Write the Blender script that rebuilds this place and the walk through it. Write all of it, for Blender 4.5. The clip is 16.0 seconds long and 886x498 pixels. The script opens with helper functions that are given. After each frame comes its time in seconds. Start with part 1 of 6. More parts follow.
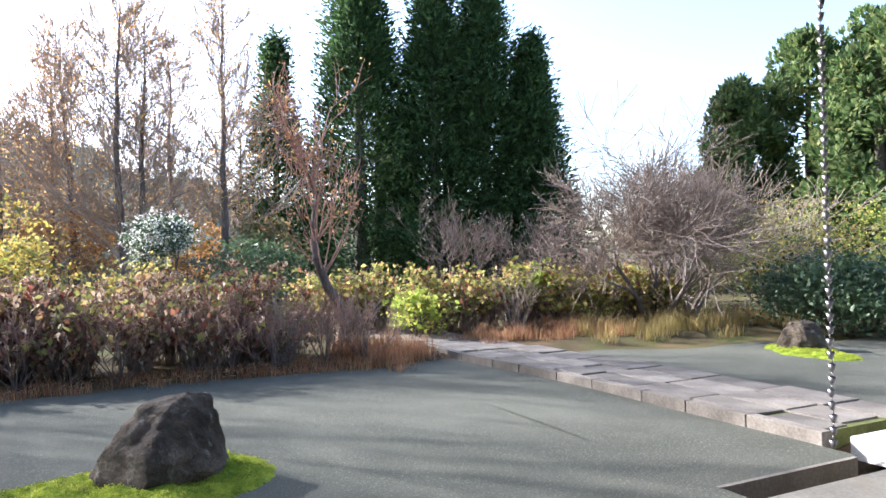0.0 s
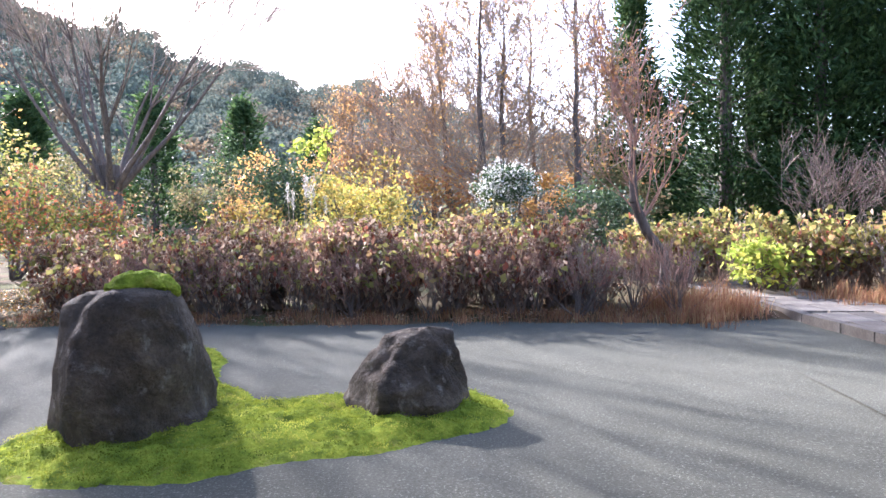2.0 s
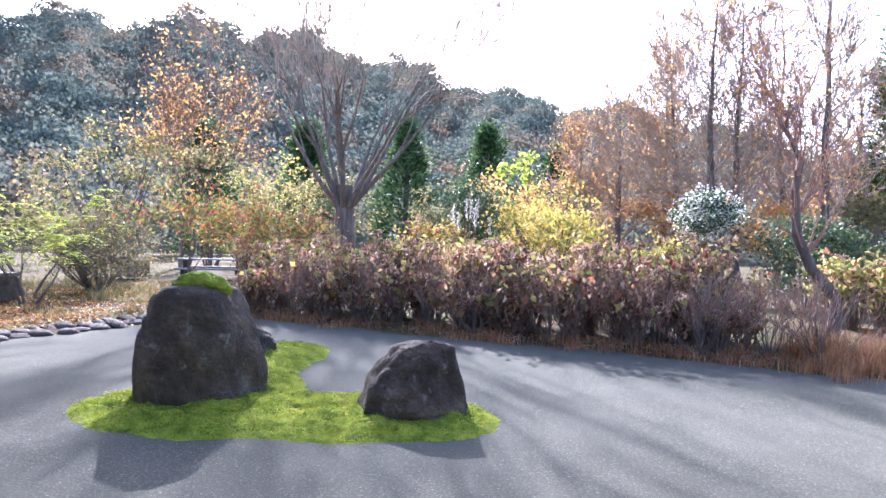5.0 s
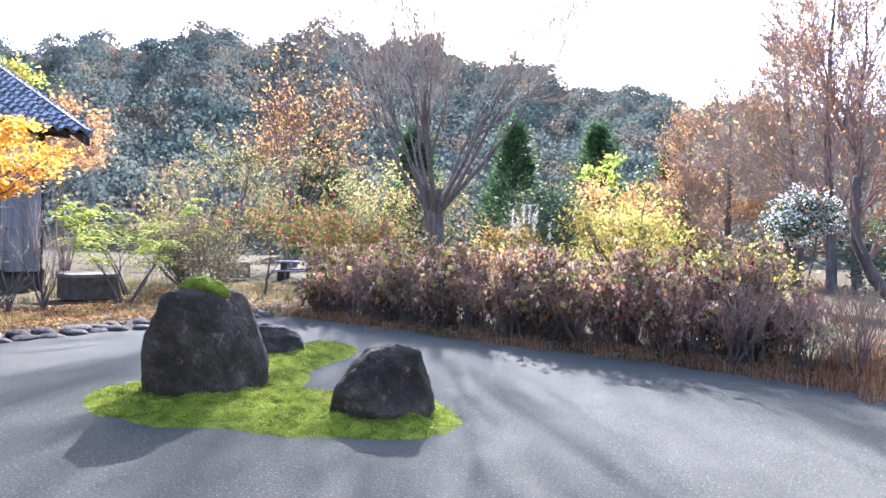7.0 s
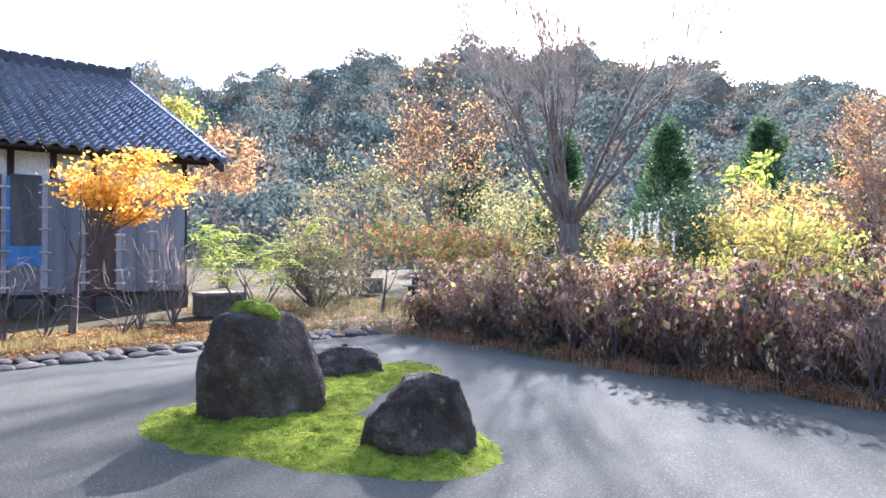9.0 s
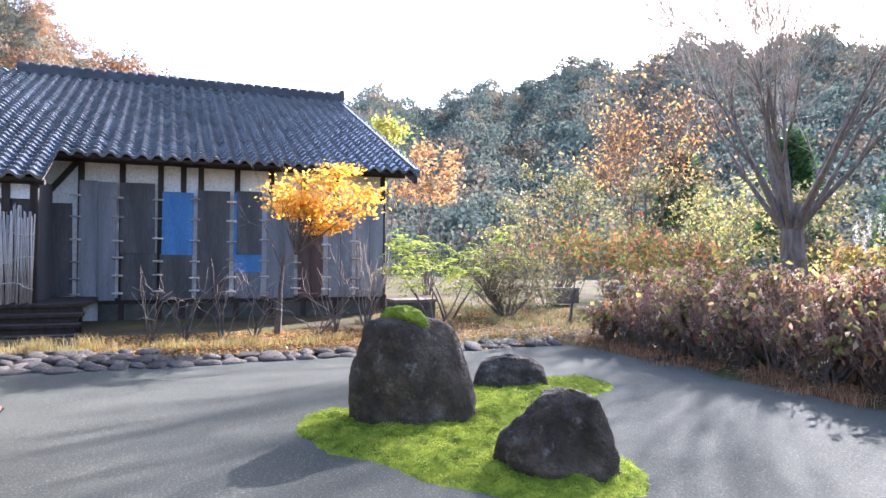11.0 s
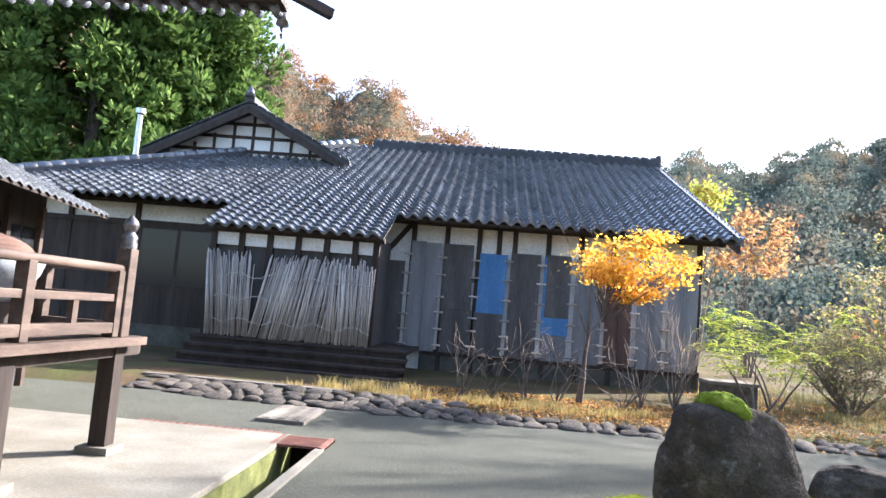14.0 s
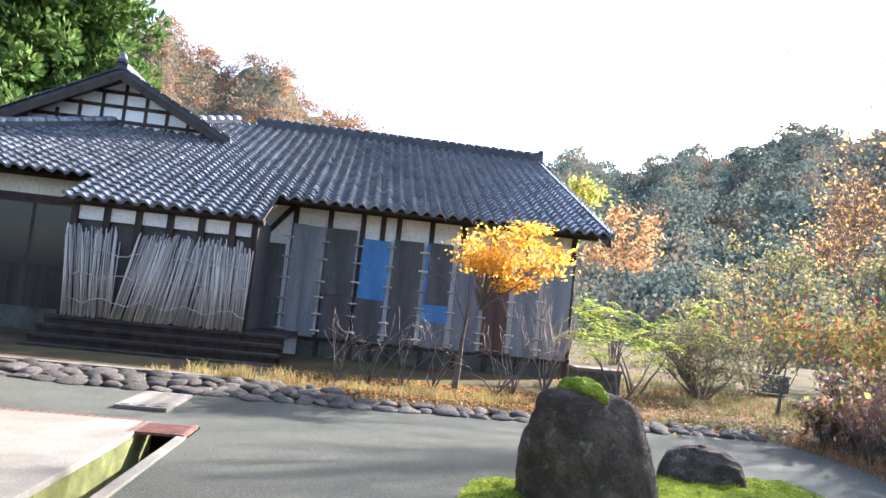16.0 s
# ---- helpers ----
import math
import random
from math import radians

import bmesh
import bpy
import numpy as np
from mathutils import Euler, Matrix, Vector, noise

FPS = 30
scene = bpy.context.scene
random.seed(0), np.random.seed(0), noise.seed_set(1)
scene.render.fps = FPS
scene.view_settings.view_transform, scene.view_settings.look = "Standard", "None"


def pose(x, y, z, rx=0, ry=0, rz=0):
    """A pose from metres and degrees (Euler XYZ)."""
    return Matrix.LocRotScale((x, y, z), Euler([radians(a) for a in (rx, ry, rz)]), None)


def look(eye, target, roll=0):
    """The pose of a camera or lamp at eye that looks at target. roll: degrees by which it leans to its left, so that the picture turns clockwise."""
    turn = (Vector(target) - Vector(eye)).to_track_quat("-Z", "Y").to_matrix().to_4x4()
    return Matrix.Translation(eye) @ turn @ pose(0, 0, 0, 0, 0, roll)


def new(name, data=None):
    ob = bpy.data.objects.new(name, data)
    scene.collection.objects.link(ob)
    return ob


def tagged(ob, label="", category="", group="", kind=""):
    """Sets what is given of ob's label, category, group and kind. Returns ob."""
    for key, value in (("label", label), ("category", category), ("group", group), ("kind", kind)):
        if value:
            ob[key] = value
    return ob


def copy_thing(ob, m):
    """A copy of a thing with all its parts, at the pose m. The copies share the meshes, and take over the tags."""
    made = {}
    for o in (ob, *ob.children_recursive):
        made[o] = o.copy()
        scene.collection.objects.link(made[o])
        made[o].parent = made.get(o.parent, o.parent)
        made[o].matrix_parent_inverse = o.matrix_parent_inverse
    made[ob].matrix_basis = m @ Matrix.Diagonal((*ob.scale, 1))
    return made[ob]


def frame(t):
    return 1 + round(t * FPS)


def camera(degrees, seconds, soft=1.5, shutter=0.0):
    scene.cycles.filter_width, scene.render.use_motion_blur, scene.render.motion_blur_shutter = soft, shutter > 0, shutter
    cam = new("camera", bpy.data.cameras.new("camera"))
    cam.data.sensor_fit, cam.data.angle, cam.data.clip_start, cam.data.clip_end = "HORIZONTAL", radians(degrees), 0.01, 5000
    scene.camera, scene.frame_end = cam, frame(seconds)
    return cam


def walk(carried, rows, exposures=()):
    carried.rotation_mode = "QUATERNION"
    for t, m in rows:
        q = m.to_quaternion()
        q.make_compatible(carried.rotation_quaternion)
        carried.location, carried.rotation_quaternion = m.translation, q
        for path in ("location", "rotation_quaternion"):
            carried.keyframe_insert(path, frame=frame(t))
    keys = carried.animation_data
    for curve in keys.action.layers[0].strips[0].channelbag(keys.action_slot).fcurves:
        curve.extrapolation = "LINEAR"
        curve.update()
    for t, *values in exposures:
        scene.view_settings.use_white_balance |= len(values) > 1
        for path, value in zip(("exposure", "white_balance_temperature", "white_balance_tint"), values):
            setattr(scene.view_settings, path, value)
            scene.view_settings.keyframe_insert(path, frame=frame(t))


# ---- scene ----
cam = camera(66.0, 16.0)
PATH = [
    (0, (10.063, -1.465, 1.631), (10.922, 0.341, 1.669), -1.2),
    (0.5, (10.365, -1.313, 1.576), (10.963, 0.595, 1.589), 0.3),
    (1, (10.64, -1.194, 1.535), (10.998, 0.773, 1.508), -1.2),
    (1.5, (10.904, -1.073, 1.466), (10.986, 0.924, 1.397), -0.3),
    (2, (11.156, -1.009, 1.467), (10.973, 0.981, 1.387), -1.2),
    (2.5, (11.423, -0.936, 1.438), (10.977, 1.012, 1.345), 1.7),
    (3, (11.73, -0.859, 1.453), (11.238, 1.078, 1.386), -2.2),
    (3.5, (12.086, -0.89, 1.453), (11.443, 1.004, 1.435), 0.5),
    (4, (12.401, -0.852, 1.433), (11.637, 0.996, 1.434), -0.1),
    (4.2, (12.57, -0.865, 1.417), (11.735, 0.953, 1.415), 2.1),
    (6.3, (14.119, -0.642, 1.602), (13.118, 1.09, 1.571), -0.5),
    (6.5, (14.246, -0.574, 1.589), (13.221, 1.143, 1.557), 0.5),
    (7, (14.509, -0.342, 1.568), (13.305, 1.256, 1.548), 1.5),
    (7.5, (14.697, -0.047, 1.581), (13.391, 1.467, 1.575), 0.8),
    (8, (14.766, 0.27, 1.64), (13.359, 1.691, 1.642), 1.8),
    (8.2, (14.777, 0.375, 1.645), (13.355, 1.781, 1.656), 0.6),
    (10.3, (15.083, 1.222, 1.643), (13.339, 2.2, 1.643), 2.2),
    (10.5, (15.042, 1.268, 1.624), (13.272, 2.198, 1.638), 1.6),
    (11, (14.97, 1.446, 1.615), (13.116, 2.193, 1.648), 0.3),
    (11.5, (14.938, 1.524, 1.624), (13.021, 2.088, 1.701), 0.5),
    (12, (14.818, 1.587, 1.625), (12.871, 2.022, 1.764), 2.2),
    (12.5, (14.749, 1.578, 1.646), (12.779, 1.88, 1.819), 2.9),
    (13, (14.714, 1.545, 1.647), (12.728, 1.69, 1.835), 3.8),
    (13.5, (14.729, 1.513, 1.652), (12.739, 1.51, 1.845), 4.6),
    (14, (14.726, 1.48, 1.654), (12.739, 1.35, 1.837), 4.8),
    (14.5, (14.734, 1.482, 1.648), (12.752, 1.27, 1.811), 5.7),
    (15, (14.725, 1.507, 1.645), (12.739, 1.328, 1.802), 5.9),
    (15.5, (14.702, 1.534, 1.645), (12.708, 1.515, 1.807), 5.8),
    (16, (14.687, 1.584, 1.646), (12.705, 1.786, 1.822), 5.9),
]
walk(cam, [(t, look(e, g, r)) for t, e, g, r in PATH], [(0, 1.85, 5850, 15), (1.5, 2.1, 5850, 21), (3.5, 2.2, 5500, 27), (8, 2.2, 5450, 24), (11, 2.22, 5650, 22), (13, 2.1, 6050, 15), (16, 2.2, 6000, 17)])

# ---- light ----
SUN_AZ, SUN_EL = 128.6, 29.5
world = bpy.data.worlds.new("sky")
scene.world = world
world.use_nodes = True
wn = world.node_tree
sky = wn.nodes.new("ShaderNodeTexSky")
sky.sky_type = "NISHITA"
sky.sun_disc = False
sky.sun_elevation = radians(SUN_EL)
sky.sun_rotation = radians(90 - SUN_AZ)
sky.air_density, sky.dust_density, sky.ozone_density = 1.0, 2.2, 1.0
wn.links.new(sky.outputs[0], wn.nodes["Background"].inputs[0])
wn.nodes["Background"].inputs[1].default_value = 0.15
sun = new("sun", bpy.data.lights.new("sun", "SUN"))
sun.data.energy, sun.data.angle, sun.data.color = 5.0, radians(0.6), (1.0, 0.95, 0.87)
_d = Vector((math.cos(radians(SUN_AZ)) * math.cos(radians(SUN_EL)), math.sin(radians(SUN_AZ)) * math.cos(radians(SUN_EL)), math.sin(radians(SUN_EL))))
sun.matrix_world = look(_d * 60, (0, 0, 0))


# ---- materials ----
def ramp(nt, fac, stops):
    r = nt.nodes.new("ShaderNodeValToRGB")
    while len(r.color_ramp.elements) < len(stops):
        r.color_ramp.elements.new(0.5)
    for e, (p, c) in zip(r.color_ramp.elements, stops):
        e.position, e.color = p, (*c, 1)
    nt.links.new(fac, r.inputs[0])
    return r.outputs[0]


def noise_tex(nt, scale, detail=6.0, rough=0.6, stretch=None, kind="ShaderNodeTexNoise"):
    co = nt.nodes.new("ShaderNodeTexCoord")
    out = co.outputs["Object"]
    if stretch:
        mp = nt.nodes.new("ShaderNodeMapping")
        mp.inputs["Scale"].default_value = stretch
        nt.links.new(out, mp.inputs[0])
        out = mp.outputs[0]
    n = nt.nodes.new(kind)
    n.inputs["Scale"].default_value = scale
    if kind == "ShaderNodeTexNoise":
        n.inputs["Detail"].default_value, n.inputs["Roughness"].default_value = detail, rough
    nt.links.new(out, n.inputs["Vector"])
    return n


def mixc(nt, fac, a, b, mode="MIX"):
    m = nt.nodes.new("ShaderNodeMix")
    m.data_type, m.blend_type = "RGBA", mode
    for sock, v in ((m.inputs[0], fac), (m.inputs[6], a), (m.inputs[7], b)):
        if isinstance(v, (int, float)):
            sock.default_value = v
        elif isinstance(v, tuple):
            sock.default_value = (*v, 1)
        else:
            nt.links.new(v, sock)
    return m.outputs[2]


def surface(name, stops, big=1.0, small=20.0, rough=0.8, metal=0.0, bump=0.3, depth=0.01, stretch=None, tint=0.0, blotch=None, rough_var=0.15, bump_scale=None):
    """A surface whose colour runs through stops by a large noise, with grain, bump, and per-object tint."""
    mat = bpy.data.materials.new(name)
    mat.use_nodes = True
    nt = mat.node_tree
    b = nt.nodes["Principled BSDF"]
    n1 = noise_tex(nt, big, 8, 0.62, stretch)
    n2 = noise_tex(nt, small, 5, 0.65, stretch)
    col = ramp(nt, n1.outputs[0], stops)
    grain = ramp(nt, n2.outputs[0], [(0.3, (0.72, 0.72, 0.72)), (0.7, (1.22, 1.22, 1.22))])
    col = mixc(nt, 1.0, col, grain, "MULTIPLY")
    if blotch:
        scale, lo, hi, colour = blotch
        n3 = noise_tex(nt, scale, 7, 0.7)
        f = ramp(nt, n3.outputs[0], [(lo, (0, 0, 0)), (hi, (1, 1, 1))])
        col = mixc(nt, f, col, colour)
    if tint:
        oi = nt.nodes.new("ShaderNodeObjectInfo")
        tv = ramp(nt, oi.outputs["Random"], [(0, (1 - tint,) * 3), (1, (1 + tint,) * 3)])
        col = mixc(nt, 1.0, col, tv, "MULTIPLY")
    nt.links.new(col, b.inputs["Base Color"])
    rr = nt.nodes.new("ShaderNodeMapRange")
    rr.inputs["To Min"].default_value, rr.inputs["To Max"].default_value = max(0.02, rough - rough_var), min(1.0, rough + rough_var)
    nt.links.new(n2.outputs[0], rr.inputs[0])
    nt.links.new(rr.outputs[0], b.inputs["Roughness"])
    b.inputs["Metallic"].default_value = metal
    b.inputs["Specular IOR Level"].default_value = 0.35
    if bump:
        bp = nt.nodes.new("ShaderNodeBump")
        bp.inputs["Strength"].default_value, bp.inputs["Distance"].default_value = bump, depth
        h = noise_tex(nt, bump_scale, 6, 0.7, stretch) if bump_scale else n2
        nt.links.new(h.outputs[0], bp.inputs["Height"])
        nt.links.new(bp.outputs[0], b.inputs["Normal"])
    return mat


def leaf(name, stops, through_light=0.45, gloss=0.12, field=0.0):
    """Leaves: colour by island, part of the light passes through."""
    mat = bpy.data.materials.new(name)
    mat.use_nodes = True
    nt = mat.node_tree
    b = nt.nodes["Principled BSDF"]
    geo = nt.nodes.new("ShaderNodeNewGeometry")
    if field:
        nf = noise_tex(nt, field, 2, 0.5)
        sp = nt.nodes.new("ShaderNodeMapRange")
        sp.inputs["From Min"].default_value, sp.inputs["From Max"].default_value = 0.3, 0.7
        nt.links.new(nf.outputs[0], sp.inputs[0])
        col = ramp(nt, sp.outputs[0], stops)
    else:
        col = ramp(nt, geo.outputs["Random Per Island"], stops)
    n = noise_tex(nt, 0.9, 3, 0.6)
    v = ramp(nt, n.outputs[0], [(0.3, (0.7, 0.7, 0.7)), (0.7, (1.25, 1.25, 1.25))])
    col = mixc(nt, 1.0, col, v, "MULTIPLY")
    nt.links.new(col, b.inputs["Base Color"])
    b.inputs["Roughness"].default_value = 0.6
    b.inputs["Specular IOR Level"].default_value = gloss
    t = nt.nodes.new("ShaderNodeBsdfTranslucent")
    nt.links.new(col, t.inputs[0])
    m = nt.nodes.new("ShaderNodeMixShader")
    m.inputs[0].default_value = through_light
    nt.links.new(b.outputs[0], m.inputs[1])
    nt.links.new(t.outputs[0], m.inputs[2])
    nt.links.new(m.outputs[0], nt.nodes["Material Output"].inputs[0])
    return mat


M = {}
M["soil"] = surface("soil", [(0.3, (0.055, 0.045, 0.025)), (0.5, (0.10, 0.08, 0.045)), (0.62, (0.10, 0.105, 0.04)), (0.78, (0.15, 0.125, 0.06))], 0.45, 26, 0.95, bump=0.8, depth=0.04, blotch=(0.6, 0.52, 0.66, (0.16, 0.10, 0.06)))
M["soil"].node_tree.nodes["Principled BSDF"].inputs["Specular IOR Level"].default_value = 0.04
M["gravel"] = surface("grey_green_gravel", [(0.3, (0.072, 0.074, 0.059)), (0.7, (0.113, 0.114, 0.092))], 0.5, 60, 0.95, bump=0.85, depth=0.012, blotch=(55.0, 0.55, 0.67, (0.23, 0.232, 0.19)), bump_scale=45)
M["gravel"].node_tree.nodes["Principled BSDF"].inputs["Specular IOR Level"].default_value = 0.06
M["rock"] = surface("dark_garden_rock", [(0.25, (0.03, 0.023, 0.016)), (0.5, (0.09, 0.068, 0.046)), (0.75, (0.20, 0.155, 0.105))], 3.5, 30, 0.9, bump=1.0, depth=0.09, bump_scale=13, blotch=(6.0, 0.57, 0.7, (0.27, 0.24, 0.195)))
M["moss"] = surface("moss", [(0.3, (0.08, 0.12, 0.014)), (0.5, (0.22, 0.29, 0.03)), (0.75, (0.42, 0.46, 0.055))], 7, 45, 0.95, bump=1.0, depth=0.04, blotch=(4.0, 0.56, 0.72, (0.34, 0.30, 0.08)))
M["moss"].node_tree.nodes["Principled BSDF"].inputs["Specular IOR Level"].default_value = 0.05
M["concrete"] = surface("worn_concrete", [(0.25, (0.15, 0.135, 0.105)), (0.6, (0.225, 0.21, 0.17)), (0.8, (0.28, 0.262, 0.22))], 1.3, 40, 0.85, bump=0.25, depth=0.005, blotch=(1.7, 0.52, 0.7, (0.18, 0.15, 0.105)))
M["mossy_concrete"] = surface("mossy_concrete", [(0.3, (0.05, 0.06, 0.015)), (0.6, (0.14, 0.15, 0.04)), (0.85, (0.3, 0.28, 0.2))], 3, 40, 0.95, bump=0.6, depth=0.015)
M["dark_mortar"] = surface("dark_grey_mortar", [(0.3, (0.045, 0.043, 0.035)), (0.7, (0.11, 0.105, 0.085))], 2.5, 30, 0.95, bump=0.4, depth=0.01, blotch=(3.0, 0.58, 0.7, (0.08, 0.09, 0.04)))
M["plaster"] = surface("white_plaster", [(0.3, (0.68, 0.67, 0.63)), (0.7, (0.80, 0.79, 0.76))], 1.0, 30, 0.9, bump=0.1, depth=0.003)
M["dark_wood"] = surface("dark_weathered_wood", [(0.3, (0.018, 0.012, 0.009)), (0.7, (0.06, 0.042, 0.032))], 2.0, 25, 0.75, bump=0.4, depth=0.006, stretch=(3, 3, 0.35))
M["rail_wood"] = surface("brown_rail_wood", [(0.3, (0.05, 0.033, 0.025)), (0.55, (0.10, 0.068, 0.05)), (0.8, (0.19, 0.138, 0.105))], 2.5, 30, 0.7, bump=0.4, depth=0.005, stretch=(0.5, 3, 3), tint=0.15)
M["tile"] = surface("silver_black_roof_tile", [(0.3, (0.075, 0.08, 0.088)), (0.7, (0.16, 0.168, 0.182))], 2.0, 30, 0.24, bump=0.1, depth=0.004, tint=0.3, rough_var=0.08)
M["tile"].node_tree.nodes["Principled BSDF"].inputs["Specular IOR Level"].default_value = 1.0
M["dark_tile"] = surface("dark_weathered_ridge_tile", [(0.3, (0.028, 0.028, 0.03)), (0.7, (0.07, 0.07, 0.074))], 2.5, 30, 0.6, bump=0.2, depth=0.005, tint=0.2)
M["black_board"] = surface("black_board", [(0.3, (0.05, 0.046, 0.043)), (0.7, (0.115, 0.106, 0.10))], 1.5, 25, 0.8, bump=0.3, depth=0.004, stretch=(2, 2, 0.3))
M["grey_board"] = surface("grey_weathered_board", [(0.3, (0.12, 0.12, 0.125)), (0.7, (0.25, 0.25, 0.255))], 1.6, 30, 0.85, bump=0.3, depth=0.004, stretch=(3, 3, 0.25), tint=0.22, blotch=(2.2, 0.58, 0.74, (0.24, 0.17, 0.13)))
M["blue_board"] = surface("faded_blue_board", [(0.3, (0.045, 0.14, 0.30)), (0.7, (0.085, 0.22, 0.42))], 1.6, 30, 0.7, bump=0.2, depth=0.003, stretch=(2, 2, 0.4), blotch=(3.5, 0.62, 0.75, (0.18, 0.24, 0.30)))
M["brown_board"] = surface("red_brown_board", [(0.3, (0.05, 0.028, 0.022)), (0.7, (0.12, 0.07, 0.055))], 1.6, 30, 0.8, bump=0.3, depth=0.004, stretch=(3, 3, 0.25))
M["bamboo"] = surface("dry_bamboo", [(0.3, (0.34, 0.28, 0.23)), (0.6, (0.55, 0.49, 0.43)), (0.8, (0.72, 0.67, 0.61))], 1.2, 20, 0.6, bump=0.2, depth=0.003, stretch=(6, 6, 0.4), tint=0.45)
M["bamboo"].node_tree.nodes["Principled BSDF"].inputs["Specular IOR Level"].default_value = 0.4
M["rope"] = surface("pale_rope", [(0.3, (0.45, 0.42, 0.36)), (0.7, (0.62, 0.6, 0.54))], 8, 60, 0.9, bump=0.2, depth=0.002)
M["cobble"] = surface("brown_grey_cobble", [(0.3, (0.05, 0.042, 0.034)), (0.7, (0.155, 0.13, 0.105))], 6, 40, 0.95, bump=0.8, depth=0.02, tint=0.45)
M["slab"] = surface("weathered_stone_slab", [(0.25, (0.09, 0.075, 0.06)), (0.55, (0.18, 0.158, 0.13)), (0.8, (0.28, 0.255, 0.215))], 1.8, 35, 0.88, bump=0.5, depth=0.012, tint=0.28)
M["white_stone"] = surface("pale_granite", [(0.3, (0.38, 0.37, 0.345)), (0.7, (0.52, 0.51, 0.48))], 1.5, 60, 0.8, bump=0.25, depth=0.004)
M["rust"] = surface("rusty_iron", [(0.3, (0.11, 0.045, 0.032)), (0.7, (0.26, 0.115, 0.085))], 5, 40, 0.8, bump=0.3, depth=0.003)
M["chain"] = surface("tarnished_chain_metal", [(0.3, (0.12, 0.11, 0.11)), (0.7, (0.3, 0.29, 0.29))], 8, 40, 0.4, 0.8, bump=0.1, depth=0.002)
M["steel"] = surface("stainless_flue", [(0.3, (0.42, 0.41, 0.4)), (0.7, (0.6, 0.6, 0.6))], 4, 40, 0.3, 0.9, bump=0.05, depth=0.002)
M["bark"] = surface("grey_brown_bark", [(0.3, (0.075, 0.058, 0.048)), (0.7, (0.20, 0.165, 0.14))], 3, 25, 0.92, bump=0.7, depth=0.02, stretch=(3, 3, 0.6))
M["twig"] = surface("pale_twigs", [(0.3, (0.24, 0.18, 0.14)), (0.7, (0.42, 0.34, 0.27))], 2, 20, 0.9, bump=0.0)
M["red_twig"] = surface("red_brown_twigs", [(0.3, (0.24, 0.13, 0.10)), (0.7, (0.42, 0.26, 0.19))], 2, 20, 0.9, bump=0.0)
M["grey_twig"] = surface("grey_brown_twigs", [(0.3, (0.13, 0.095, 0.075)), (0.7, (0.27, 0.21, 0.17))], 2, 20, 0.9, bump=0.0)
M["ceramic"] = surface("pale_grey_pot", [(0.3, (0.30, 0.31, 0.31)), (0.7, (0.42, 0.43, 0.43))], 2, 30, 0.5, bump=0.05, depth=0.002)
M["straw"] = surface("brown_straw_wrap", [(0.3, (0.12, 0.065, 0.045)), (0.7, (0.26, 0.16, 0.12))], 4, 40, 0.95, bump=0.8, depth=0.02, stretch=(1, 1, 8))
# slope under the far trees, paled like them: haze mixed into the colour
M["hill"] = surface("hazed_hill_floor", [(0.3, (0.085, 0.105, 0.085)), (0.5, (0.13, 0.13, 0.09)), (0.7, (0.19, 0.145, 0.09))], 0.05, 0.6, 0.95, bump=0.0)
M["hill"].node_tree.nodes["Principled BSDF"].inputs["Specular IOR Level"].default_value = 0.02
glass = bpy.data.materials.new("window_glass")
glass.use_nodes = True
_b = glass.node_tree.nodes["Principled BSDF"]
_b.inputs["Base Color"].default_value = (0.02, 0.022, 0.024, 1)
_b.inputs["Roughness"].default_value, _b.inputs["Specular IOR Level"].default_value = 0.06, 0.2
M["glass"] = glass
L = {}
L["cypress"] = leaf("cypress_needles", [(0, (0.04, 0.075, 0.033)), (0.6, (0.075, 0.14, 0.05)), (1, (0.14, 0.22, 0.08))], 0.35, 0.1)
L["cedar"] = leaf("cedar_needles", [(0, (0.06, 0.11, 0.03)), (0.6, (0.115, 0.19, 0.045)), (1, (0.19, 0.27, 0.075))], 0.35, 0.05)
L["brown"] = leaf("dried_flower_heads", [(0, (0.12, 0.065, 0.045)), (0.4, (0.30, 0.175, 0.12)), (0.75, (0.46, 0.33, 0.23)), (1, (0.64, 0.53, 0.39))], 0.55)
L["hedge_green"] = leaf("fading_hedge_leaves", [(0, (0.17, 0.19, 0.05)), (0.5, (0.34, 0.33, 0.10)), (0.75, (0.48, 0.42, 0.13)), (1, (0.42, 0.24, 0.13))], 0.55)
L["yellow"] = leaf("yellow_leaves", [(0, (0.40, 0.30, 0.06)), (0.6, (0.56, 0.42, 0.10)), (1, (0.38, 0.38, 0.12))], 0.5)
L["lime"] = leaf("lime_leaves", [(0, (0.23, 0.32, 0.05)), (0.6, (0.40, 0.47, 0.09)), (1, (0.58, 0.52, 0.11))], 0.55)
L["orange"] = leaf("orange_maple_leaves", [(0, (0.74, 0.34, 0.05)), (0.5, (0.92, 0.54, 0.07)), (1, (0.95, 0.70, 0.16))], 0.65)
L["hedge_red"] = leaf("red_brown_hedge_leaves", [(0, (0.20, 0.07, 0.05)), (0.6, (0.36, 0.13, 0.08)), (1, (0.50, 0.24, 0.12))], 0.6)
L["rust"] = leaf("rust_autumn_leaves", [(0, (0.34, 0.15, 0.08)), (0.5, (0.46, 0.25, 0.11)), (1, (0.48, 0.36, 0.14))], 0.5)
L["gold"] = leaf("larch_gold_needles", [(0, (0.50, 0.29, 0.10)), (0.5, (0.66, 0.42, 0.13)), (1, (0.62, 0.30, 0.15))], 0.55)
L["dull"] = leaf("dull_green_leaves", [(0, (0.10, 0.11, 0.05)), (0.5, (0.20, 0.20, 0.09)), (1, (0.33, 0.23, 0.12))], 0.5)
